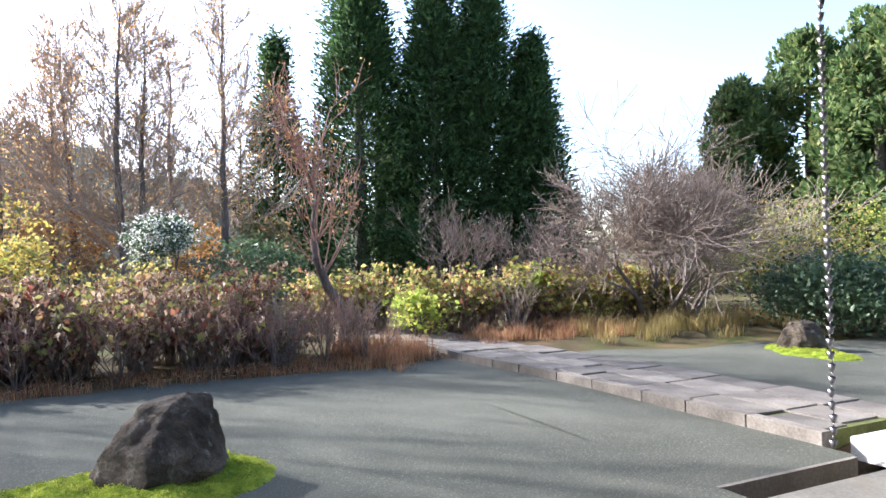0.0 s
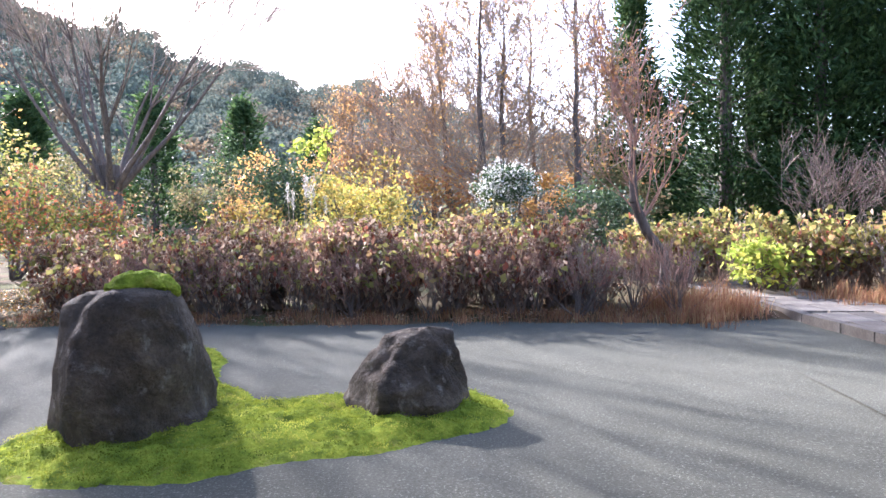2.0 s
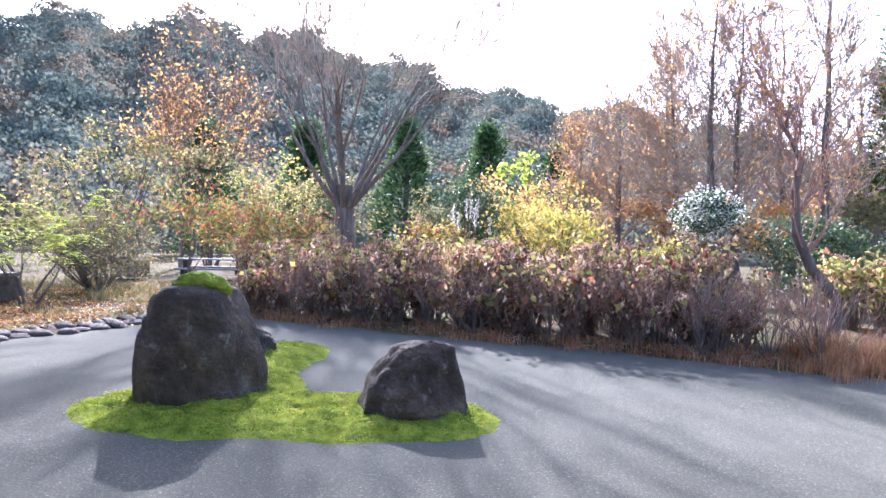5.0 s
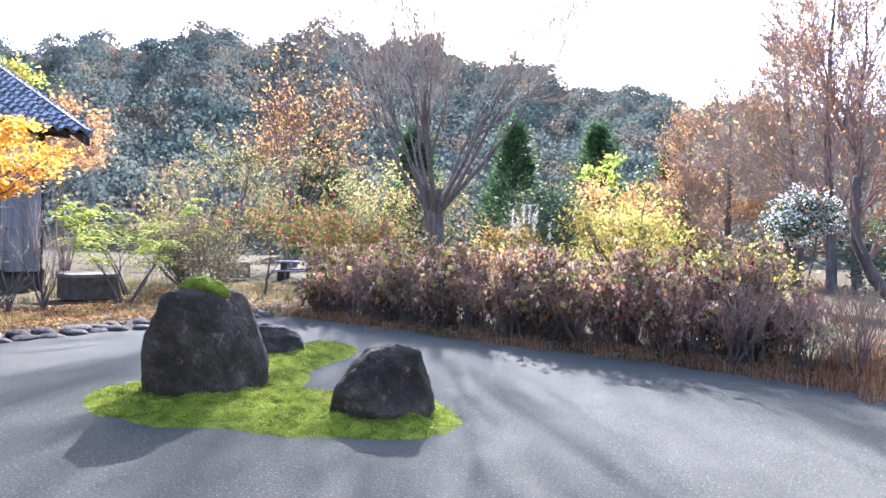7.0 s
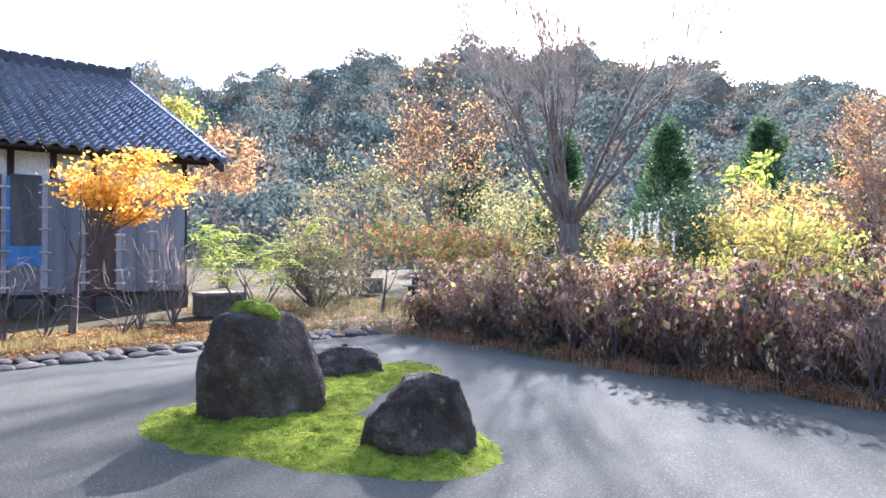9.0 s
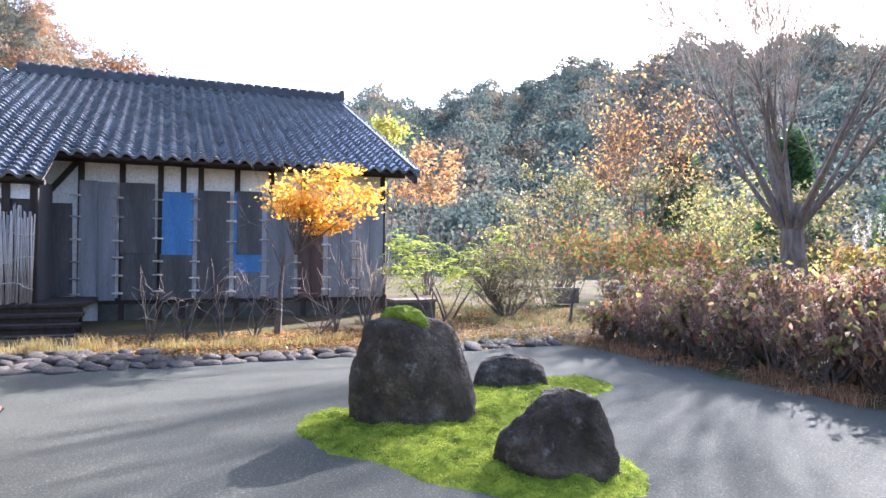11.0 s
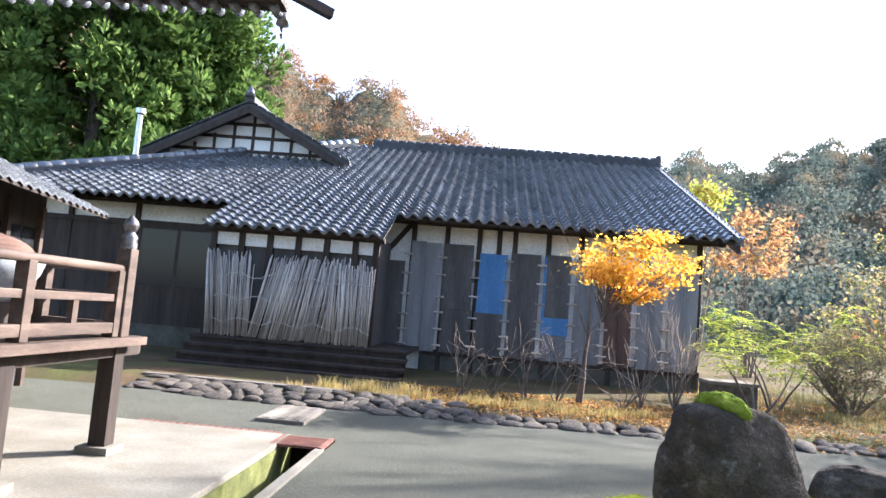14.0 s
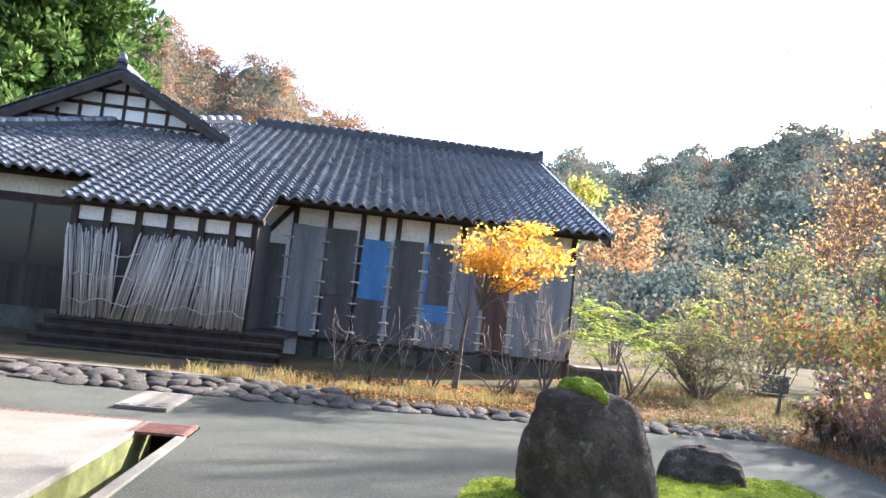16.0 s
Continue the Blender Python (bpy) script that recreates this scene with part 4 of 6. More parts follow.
# ---- main hall behind the camera: eave, porch roof, rain chains ----
hall = thing("main_hall", (0, 0, 0), "large hall with a deep tiled eave over the apron", "building")
part("wall", boxed(10.2, -5.2, 0.0, 24.0, -5.0, 5.9), M["plaster"], hall)
part("eave_deck", boxed(5.2, -12.0, 5.9, 13.0, -1.75, 5.98), M["dark_wood"], hall)
part("fascia", boxed(5.12, -12.0, 5.88, 5.2, -1.75, 6.0), M["dark_wood"], hall)
for i in range(34):
    bm = bmesh.new()
    bmesh.ops.create_cone(bm, cap_ends=True, segments=10, radius1=0.075, radius2=0.075, depth=0.3, matrix=Matrix.Translation((5.2, -1.9 - i * 0.3, 5.87)) @ Matrix.Rotation(radians(90), 4, "Y"))
    part("eave_tile", bm, M["tile"], hall, smooth=True)
part("hip_rafter", boxed(-0.45, -0.06, -0.075, 0.45, 0.06, 0.075, bevel=0.01, m=Matrix.Translation((5.3, -1.45, 6.0)) @ Matrix.Rotation(radians(128), 4, "Z") @ Matrix.Rotation(radians(10), 4, "Y")), M["dark_wood"], hall, "dark hip rafter end")
bm = bmesh.new()
bmesh.ops.create_cone(bm, cap_ends=True, segments=14, radius1=0.1, radius2=0.055, depth=0.22, matrix=Matrix.Translation((5.0, -1.85, 5.84)))
part("gutter_outlet", bm, M["chain"], hall, smooth=True)
part("porch_roof", boxed(13.4, -5.0, 4.55, 21.0, 2.25, 4.75, bevel=0.02), M["dark_wood"], hall)
part("porch_gutter", boxed(13.4, 2.22, 4.42, 21.0, 2.36, 4.55, bevel=0.02), M["chain"], hall)
for y in (-4.9, 1.2):
    part("porch_post", boxed(19.9, y, 0.17, 20.1, y + 0.2, 4.55, bevel=0.02), M["dark_wood"], hall)


def cup_chain(x, y, z0, z1, label):
    ch = thing("rain_chain", (x, y, z0), label, "rain chain")
    n = int((z1 - z0) / 0.105)
    me = None
    for i in range(n):
        if me is None:
            bm = bmesh.new()
            prof = [(0.016, 0.0), (0.022, 0.02), (0.034, 0.065), (0.03, 0.065)]
            rings = [[bm.verts.new((r * math.cos(a * math.pi / 5), r * math.sin(a * math.pi / 5), z)) for a in range(10)] for r, z in prof]
            for a, b in zip(rings, rings[1:]):
                for k in range(10):
                    bm.faces.new((a[k], a[(k + 1) % 10], b[(k + 1) % 10], b[k]))
            box(bm, -0.004, -0.004, 0.06, 0.004, 0.004, 0.107)
            ob = part("cup", bm, M["chain"], ch, smooth=True)
            me = ob.data
        else:
            ob = new("cup", me)
            ob.parent = ch
        ob.location = (0.004 * math.sin(i * 1.3), 0.004 * math.cos(i * 1.7), i * 0.105)
    return ch


cup_chain(15.41, 2.3, 0.02, 4.45, "grey metal cup rain chain hanging into the drain")
cup_chain(5.0, -1.85, 5.52, 5.76, "dark metal rain chain under the hall eave")

# ---- stone edging of the house bank ----
edge = thing("stone_edging", (0, 0, 0), "dry edging of flat brown-grey cobbles along the bank", "stones", kind="structure")
rc = random.Random(21)
stone_meshes = []
for k in range(7):
    bm = rock_mesh("cobble", (1, 1, 1), 40 + k, 5, 2, 0.12)
    me = bpy.data.meshes.new("cobble")
    bm.to_mesh(me)
    bm.free()
    me.materials.append(M["cobble"])
    me.shade_smooth()
    stone_meshes.append(me)
for row in range(4):
    y = -4.3
    while y < 8.4:
        wd = rc.uniform(0.2, 0.46)
        wide = 1 if y < 1.2 else (0.7 if row < 2 else 0)
        if wide:
            ob = new("cobble", stone_meshes[rc.randrange(7)])
            ob.parent = edge
            xe = 3.88 - 0.05 * max(0, y - 1) - row * (0.25 if y < 1.2 else 0.24) + rc.uniform(-0.1, 0.1)
            if y < -2.2:
                xe -= 0.12 * (-2.2 - y) * (1 if row == 0 else 0.6)
            ob.location = (xe, y + wd / 2, 0.01 + row * 0.035 + rc.uniform(-0.01, 0.015))
            ob.scale = (rc.uniform(0.13, 0.23), wd * rc.uniform(0.5, 0.66), rc.uniform(0.05, 0.085))
            ob.rotation_euler = (rc.uniform(-0.1, 0.1), rc.uniform(-0.05, 0.25), rc.uniform(-0.35, 0.35))
        y += wd
part("plank_walk", boxed(2.7, -4.4, 0.06, 2.9, 0.3, 0.165, bevel=0.015), M["slab"], edge, "narrow stone kerb before the steps")

# ---- plants ----
def scatter_leaves(name, parent, pts, size, mat, rng, label="", **kw):
    ob = link_mesh(name, leaf_mesh(name, np.asarray(pts), size, rng, **kw), mat, parent, label)
    return ob


def bare_tree(name, loc, label, seed, stems, length, radius, levels, mat="bark", kids=3, spread=0.55, rise=0.3, lean=0.25, leafs=None, category="tree", wiggle=0.1, shrink=0.68, sides=5, group="", fine=0.004, bole=0.0):
    rng = np.random.default_rng(seed)
    t = thing(name, loc, label, category, group)
    segs, tips = [], []
    if bole:
        segs += [((0, 0, -0.1), (0.05, 0, bole * 0.5), radius * 4.0, radius * 3.3), ((0.05, 0, bole * 0.5), (0, 0, bole * 1.1), radius * 3.3, radius * 2.6)]
    for s in range(stems):
        a = 2 * math.pi * (s + rng.random() * 0.6) / stems
        ln = lean * rng.uniform(0.3, 1.4)
        d = np.array([math.cos(a) * ln, math.sin(a) * ln, 1.0])
        g, tp = grow(rng, (math.cos(a) * radius * 0.8 * (stems > 1), math.sin(a) * radius * 0.8 * (stems > 1), bole * 0.8 - 0.05), d / np.linalg.norm(d), length * rng.uniform(0.8, 1.1), radius, levels, kids, spread, rise, wiggle, shrink=shrink)
        segs += g
        tips += tp
    thick = [s for s in segs if s[2] > radius * 0.16]
    thin = [s for s in segs if s[2] <= radius * 0.16]
    link_mesh("trunk", tube_mesh("trunk", thick, 7), M[mat] if mat in ("bark",) else M["bark"], t)
    if thin:
        link_mesh("twig_spray", tube_mesh("twig_spray", [(a, b, max(r, fine), max(q, fine * 0.8)) for a, b, r, q in thin], 3), M[mat], t)
    if leafs:
        for lm, per, size, jit, frac in leafs:
            sel = [tp for tp in tips if rng.random() < frac]
            if sel:
                scatter_leaves("crown", t, at_tips(rng, sel, per, jit), size, L[lm], rng)
    return t


def shrub(name, loc, label, seed, radii, lm, n, size, stems=7, mat="bark", second=None, category="shrub", inner=0.45, lift=0.5, loose=1.0):
    """A leafy shrub: stems and clumps of leaves at uneven places in its round."""
    rng = np.random.default_rng(seed)
    t = thing(name, loc, label, category)
    rx, ry, rz = radii
    segs = []
    clumps = shell(rng, max(10, n // 55), (0, 0, rz * (1 + lift) * 0.75), (rx, ry, rz * 0.85), inner)
    clumps = clumps[clumps[:, 2] > 0.1]
    for k in range(stems):
        c = clumps[rng.integers(len(clumps))]
        b = np.array([c[0] * 0.12, c[1] * 0.12, -0.05])
        m = (b + c) / 2 + rng.normal(size=3) * 0.08
        segs += [(b, m, 0.03 * rz ** 0.5, 0.02 * rz ** 0.5), (m, c, 0.02 * rz ** 0.5, 0.006)]
        for _ in range(4):
            e = clumps[rng.integers(len(clumps))]
            if np.linalg.norm(e - m) < max(radii) * 1.2:
                segs.append((m, e, 0.012, 0.004))
    link_mesh("branching", tube_mesh("branching", segs, 5), M[mat], t)
    per = rng.integers(0, len(clumps), n)
    pts = clumps[per] + rng.normal(size=(n, 3)) * (0.14 + 0.11 * max(radii)) * loose * np.array([[1, 1, 0.6]])
    pts = pts[pts[:, 2] > 0.03]
    scatter_leaves("leaves", t, pts, size, L[lm], rng, flat=0.3)
    if second:
        sm, n2, s2 = second
        pts = clumps[rng.integers(0, len(clumps), n2)] + rng.normal(size=(n2, 3)) * 0.16
        pts = pts[pts[:, 2] > 0.05]
        scatter_leaves("leaves", t, pts, s2, L[sm], rng, flat=0.3)
    return t


def conifer(name, loc, label, seed, h, r, lm, n, size, base=0.0, shape=0.8, puff=0.0, droop=-0.2, category="tree"):
    """A tall conifer: trunk, short limbs, sprays on a tapering column with lumps."""
    rng = np.random.default_rng(seed)
    t = thing(name, loc, label, category)
    segs = [((0, 0, -0.2), (0, 0, h * 0.55), r * 0.11, r * 0.07), ((0, 0, h * 0.55), (0, 0, h * 0.97), r * 0.07, 0.02)]
    m = max(60, n // (80 if puff else 45))
    u = rng.random(m) ** 0.85
    z = base + (h - base) * u
    rad = r * np.minimum(1.0, ((1 - u) / (1 - 0.22)) ** shape) * np.where(u < 0.12, 0.75 + u * 2, 1)
    ang = rng.random(m) * 2 * math.pi
    lump = 1 + 0.16 * np.sin(3 * ang + z * 0.7) + 0.12 * np.sin(7 * ang + z * 1.9) + rng.normal(size=m) * 0.07
    q = rad * lump * rng.uniform(0.35, 1.0, m) ** 0.6
    c = np.stack([np.cos(ang) * q, np.sin(ang) * q, z], 1)
    for k in range(0, m, 6):
        segs.append((np.array([0, 0, max(0.2, z[k] - 0.3)]), c[k], 0.05, 0.012))
    link_mesh("trunk", tube_mesh("trunk", segs, 6), M["bark"], t)
    i = rng.integers(0, m, n)
    sp = puff if puff else 0.09 * r + 0.15
    off = rng.normal(size=(n, 3)) * sp * np.array([[1, 1, 1.15]])
    out = np.stack([np.cos(ang[i]), np.sin(ang[i]), np.full(n, 0.5)], 1)
    if puff:
        off = unit(off) * sp * rng.uniform(0.7, 1.05, (n, 1))
        out = unit(off) + np.array([[0, 0, 0.5]])
    scatter_leaves("crown", t, c[i] + off, size, L[lm], rng, along=out, width=0.5 if puff else 0.34)
    return t


# hydrangea hedge along the far edge of the court, in clumps
def hedge(loc, label, seed, sx, sy, h, brown, green, heads=60, red=400):
    """Canes fanning from rootstocks; drooping dry leaves, flower heads and last green leaves along the outer canes."""
    rng = np.random.default_rng(seed)
    t = thing("hydrangea_hedge", loc, label, "hedge", "hydrangea hedge")
    segs, outer, n = [], [], int(210 * sx)
    stocks = np.stack([rng.uniform(-sx / 2, sx / 2, 14), rng.uniform(-sy * 0.38, sy * 0.45, 14)], 1)
    vigour = rng.uniform(0.75, 1.15, 14)
    for _ in range(n):
        k = rng.integers(14)
        a = np.array([*(stocks[k] + rng.normal(size=2) * 0.07), 0.0])
        low = np.clip(0.62 + (a[1] + sy / 2) * 0.45, 0.5, 1)
        z = h * low * vigour[k] * rng.uniform(0.55, 1.12)
        b = a + np.array([rng.normal() * 0.24, rng.normal() * 0.24 - 0.08, z])
        mid = a * 0.45 + b * 0.55 + np.array([*(rng.normal(size=2) * 0.05), 0.07])
        segs += [(a, mid, 0.008, 0.006), (mid, b, 0.006, 0.004)]
        outer.append((a, mid, b))
    link_mesh("cane_thicket", tube_mesh("cane_thicket", segs, 4), M["grey_twig"], t)
    ends = np.array([o[2] for o in outer])
    mids = np.array([o[1] for o in outer])

    def along(m, low):
        k = rng.integers(0, n, m)
        u = low + (1.03 - low) * rng.random((m, 1)) ** 0.7
        return mids[k] + (ends[k] - mids[k]) * u + rng.normal(size=(m, 3)) * 0.065
    hang = np.array([[0.0, 0.0, -0.8]])
    scatter_leaves("dry_leaves", t, along(brown, -0.95), 0.105, L["brown"], rng, along=np.repeat(hang, brown, 0), width=0.5, fold=0.7)
    scatter_leaves("dry_leaves", t, along(red, -0.2), 0.12, L["hedge_red"], rng, along=np.repeat(hang, red, 0), width=0.6, fold=0.5)
    scatter_leaves("green_leaves", t, along(green, 0.45), 0.13, L["hedge_green"], rng, flat=0.35, width=0.66)
    k = rng.choice(n, min(heads, n), replace=False)
    pts = np.repeat(ends[k], 44, 0) + unit(rng.normal(size=(len(k) * 44, 3))) * 0.078 * np.array([[1, 1, 0.75]])
    scatter_leaves("flower_head", t, pts, 0.042, L["brown"], rng, label="dried brown flower heads", width=0.9)
    return t


for i in range(5):
    x = 4.3 + i * 1.72
    hedge((x, 10.05, 0.03), "brown dried hydrangea hedge with fading leaves on top", 60 + i, 1.9, 2.0, 1.3 + 0.06 * math.sin(i * 2), 3300, 620 + 260 * (i < 2), 120, 300)
hedge((12.35, 10.15, 0.03), "low end of the brown dried hydrangea hedge", 67, 0.95, 1.5, 1.1, 1400, 220, 50, 160)
for i in range(4):
    hedge((16.7 + i * 1.6, 12.3 - 0.3 * i, 0.03), "yellow-green fading hydrangea hedge beyond the path", 80 + i, 1.8, 1.9, 1.3, 900, 2000, 14, 260)
hedge((14.9, 13.9, 0.03), "yellow-green fading hydrangea hedge beyond the path", 85, 1.9, 1.9, 1.35, 900, 2000, 14, 240)


def grass_patch(name, loc, label, seed, sx, sy, n, h, lm, lean=0.4, width=0.01):
    rng = np.random.default_rng(seed)
    m = max(8, n // 45)
    cx, cy, ch = rng.uniform(-sx / 2, sx / 2, m), rng.normal(size=m) * sy / 3.2, rng.uniform(0.35, 1.25, m)
    k = rng.integers(0, m, n)
    x, y = cx[k] + rng.normal(size=n) * 0.11, cy[k] + rng.normal(size=n) * 0.11
    z = height(x + loc[0], y + loc[1]) - loc[2]
    return tagged(link_mesh(name, blade_mesh(name, np.stack([x, y, z], 1), h * ch[k], rng, lean, width), L[lm]), label, "grass", kind="stuff")


def place(ob, loc):
    ob.location = loc
    return ob


def grass(name, loc, label, *a, **k):
    return place(grass_patch(name, loc, label, *a, **k), loc)


grass("dry_grass", (9.0, 8.95, 0.0), "low dry grass fringe before the hedge", 1, 11.0, 0.5, 4500, 0.17, "redgrass")
grass("dry_grass", (14.0, 9.4, 0.0), "dry reddish grass beside the path", 2, 1.6, 1.6, 2500, 0.4, "redgrass")
grass("red_grass", (17.9, 10.3, 0.0), "reddish dry grass and weeds along the path", 3, 3.8, 1.1, 3200, 0.34, "redgrass")
grass("dry_grass", (21.0, 9.8, 0.0), "straw-coloured dry grass clumps below the trees", 4, 5.5, 2.2, 4200, 0.42, "straw")
grass("dry_grass", (2.55, 2.6, 0.0), "straw-coloured grass on the house bank", 5, 0.8, 6.5, 2600, 0.17, "straw")
grass("dry_grass", (2.6, -0.6, 0.0), "straw-coloured grass on the house bank", 6, 0.5, 2.2, 900, 0.24, "straw")
grass("dry_grass", (-2.5, 10.5, 0.0), "dull grass under the shrubs", 7, 9.0, 6.0, 7000, 0.22, "dull")
# fallen leaves
rng = np.random.default_rng(31)


def litter(name, label, x0, x1, y0, y1, n, mat, size=0.07):
    x, y = rng.uniform(x0, x1, n), rng.uniform(y0, y1, n)
    p = np.stack([x, y, height(x, y) + 0.02], 1)
    return tagged(link_mesh(name, leaf_mesh(name, p, size, rng, flat=0.9), L[mat]), label, "leaves", kind="stuff")


litter("fallen_leaves", "orange fallen leaves on the house bank", 0.6, 3.4, 0.3, 6.6, 5200, "litter")
litter("fallen_leaves", "brown fallen leaves under the shrubs", -4.0, 4.0, 6.5, 14.0, 7000, "litter")
litter("fallen_leaves", "few small fallen leaves on the gravel", 4.0, 15.2, 0.2, 8.7, 160, "litter", 0.035)
litter("fallen_leaves", "brown fallen leaves along the hedge", 3.6, 15.0, 8.9, 9.7, 2500, "brown", 0.06)

# farmhouse bank
bare_tree("maple_tree", (1.3, 3.45, 0.22), "small maple with bright orange leaves beside the farmhouse", 3, 1, 1.7, 0.075, 3, kids=3, spread=0.75, rise=0.05, lean=0.55, leafs=None)
mp = bpy.data.objects["maple_tree"]
rng = np.random.default_rng(17)
cl = shell(rng, 26, (0.0, 0.98, 2.62), (0.8, 1.2, 0.66), 0.3)
pts = cl[rng.integers(0, len(cl), 4600)] + rng.normal(size=(4600, 3)) * np.array([[0.2, 0.22, 0.07]])
scatter_leaves("crown", mp, pts, 0.08, L["orange"], rng, flat=0.5, width=0.8)
segs = []
for c in cl[:26]:
    segs += [((0, 0.35, 1.5), tuple((np.array([0, 0.35, 1.5]) + c) / 2 + rng.normal(size=3) * 0.06), 0.025, 0.014), (tuple((np.array([0, 0.35, 1.5]) + c) / 2), tuple(c), 0.014, 0.004)]
link_mesh("limb_spread", tube_mesh("limb_spread", segs, 5), M["bark"], mp)
bare_tree("bare_shrub", (0.9, 5.35, 0.2), "bare grey twiggy shrub on the house bank", 23, 9, 0.9, 0.022, 2, "twig", 3, 0.45, 0.25, 0.6, category="shrub")
for k, (x, y) in enumerate(((1.6, 1.2), (1.5, 1.75), (1.55, 2.4), (1.4, 3.0), (1.6, 4.2), (1.3, 4.6))):
    bare_tree("dead_stalks", (x, y, 0.1), "clump of dry curled brown plant stalks", 90 + k, 6, 0.95 + 0.2 * (k % 2), 0.017, 1, "twig", 2, 0.5, -0.15, 0.2, category="plant", wiggle=0.3)
def pinnate_tree(name, loc, label, seed, stems, length, lm, fans, size=0.1):
    """A slim tree with long drooping leaves of paired leaflets at its branch ends."""
    rng = np.random.default_rng(seed)
    t = thing(name, loc, label, "tree")
    segs, tips = [], []
    for s in range(stems):
        a = 2 * math.pi * (s + rng.random() * 0.7) / stems
        d = np.array([math.cos(a) * 0.42, math.sin(a) * 0.42, 1.0])
        g, tp = grow(rng, (math.cos(a) * 0.12, math.sin(a) * 0.12, -0.05), d / np.linalg.norm(d), length * rng.uniform(0.75, 1.1), 0.035, 2, 3, 0.6, 0.12, 0.12, shrink=0.6)
        segs += g
        tips += [p for p in tp if p[0][2] > length * 0.75]
    link_mesh("trunk", tube_mesh("trunk", segs, 6), M["bark"], t)
    pts, ways = [], []
    for _ in range(fans):
        p, d, _lv = tips[rng.integers(len(tips))]
        a = rng.uniform(0, 2 * math.pi)
        out = np.array([math.cos(a), math.sin(a), 0.25])
        side = np.array([-out[1], out[0], 0.0])
        ln = rng.uniform(0.3, 0.55)
        for j in range(7):
            q = p + out * ln * (j + 1) / 7 - np.array([0, 0, 0.28 * ln * ((j + 1) / 7) ** 2 * 2])
            for sgn in (-1, 1):
                pts.append(q + side * sgn * size * 0.5)
                ways.append(side * sgn + out * 0.5 + np.array([0, 0, -0.25]))
    pts, ways = np.array(pts), np.array(ways)
    scatter_leaves("leaves", t, pts, size, L[lm], rng, along=ways * 2, width=0.42, facing=np.tile([[0, 0, 1.0]], (len(pts), 1)))
    return t


pinnate_tree("young_tree", (-0.9, 8.0, 0.2), "slender young tree with drooping lime and yellow leaves", 41, 3, 1.5, "lime", 105, 0.12)
pinnate_tree("young_tree", (0.7, 7.0, 0.2), "low lime-leaved sapling by the farmhouse corner", 42, 3, 1.05, "lime", 75, 0.12)
shrub("round_shrub", (-1.1, 9.75, 0.2), "round brown-green thinning shrub", 43, (1.5, 1.5, 0.9), "dull", 6500, 0.06, 26)
bare_tree("red_green_tree", (1.16, 10.2, 0.1), "small tree with green and reddish leaves", 44, 1, 1.2, 0.05, 3, "grey_twig", 4, 0.75, 0.1, 0.2, fine=0.006, leafs=[("mixed", 3, 0.1, 0.14, 0.8)])
bare_tree("red_green_tree", (1.5, 12.3, 0.1), "small tree with green and reddish leaves", 45, 3, 1.1, 0.04, 3, "grey_twig", 4, 0.7, 0.1, 0.5, fine=0.006, leafs=[("mixed", 3, 0.1, 0.14, 0.5), ("hedge_red", 1, 0.1, 0.12, 0.3)])
shrub("green_shrub", (2.4, 12.6, 0.05), "yellow-green leafy shrub behind the hedge", 46, (1.4, 1.2, 1.0), "mixed", 2000, 0.1, 9)
shrub("pale_tree", (-6.0, 14.0, 0.05), "pale green thin-leaved tree beyond the yard", 47, (2.6, 2.6, 2.2), "hedge_green", 900, 0.11, 14, second=("dull", 1500, 0.1), lift=0.8)
shrub("pale_tree", (-3.2, 17.5, 0.05), "pale green thin-leaved tree beyond the yard", 48, (2.3, 2.3, 2.0), "hedge_green", 1000, 0.11, 14, second=("dull", 1300, 0.09))
# stone trough and low box among the shrubs
for x, y, s in ((-0.5, 6.85, 0.5), (-5.5, 14.2, 0.45)):
    tr = thing("stone_trough", (x, y, 0.2), "dark rectangular stone trough with a pale rim", "trough")
    part("body", boxed(-s * 0.7, -s, -0.05, s * 0.7, s, 0.42, bevel=0.02), M["cobble"], tr)
    part("rim", boxed(-s * 0.75, -s * 1.05, 0.42, s * 0.75, s * 1.05, 0.49, bevel=0.015), M["slab"], tr)
table = thing("garden_table", (-4.2, 16.4, 0.0), "dark weathered plank table with benches in the garden", "table")
for nm, y0, y1, z in (("tabletop", -0.4, 0.4, 0.75), ("bench_seat", -1.0, -0.65, 0.45), ("bench_seat", 0.65, 1.0, 0.45)):
    for k in range(3):
        a = y0 + (y1 - y0) * k / 3
        part("plank", boxed(-1.1, a + 0.01, z - 0.05, 1.1, a + (y1 - y0) / 3 - 0.01, z, bevel=0.006), M["grey_board"], table)
    for x in (-0.85, 0.85):
        part("leg", boxed(x - 0.06, y0 + 0.05, -0.05, x + 0.06, y1 - 0.05, z - 0.05, bevel=0.01), M["dark_wood"], table)
table.rotation_euler[2] = radians(40)

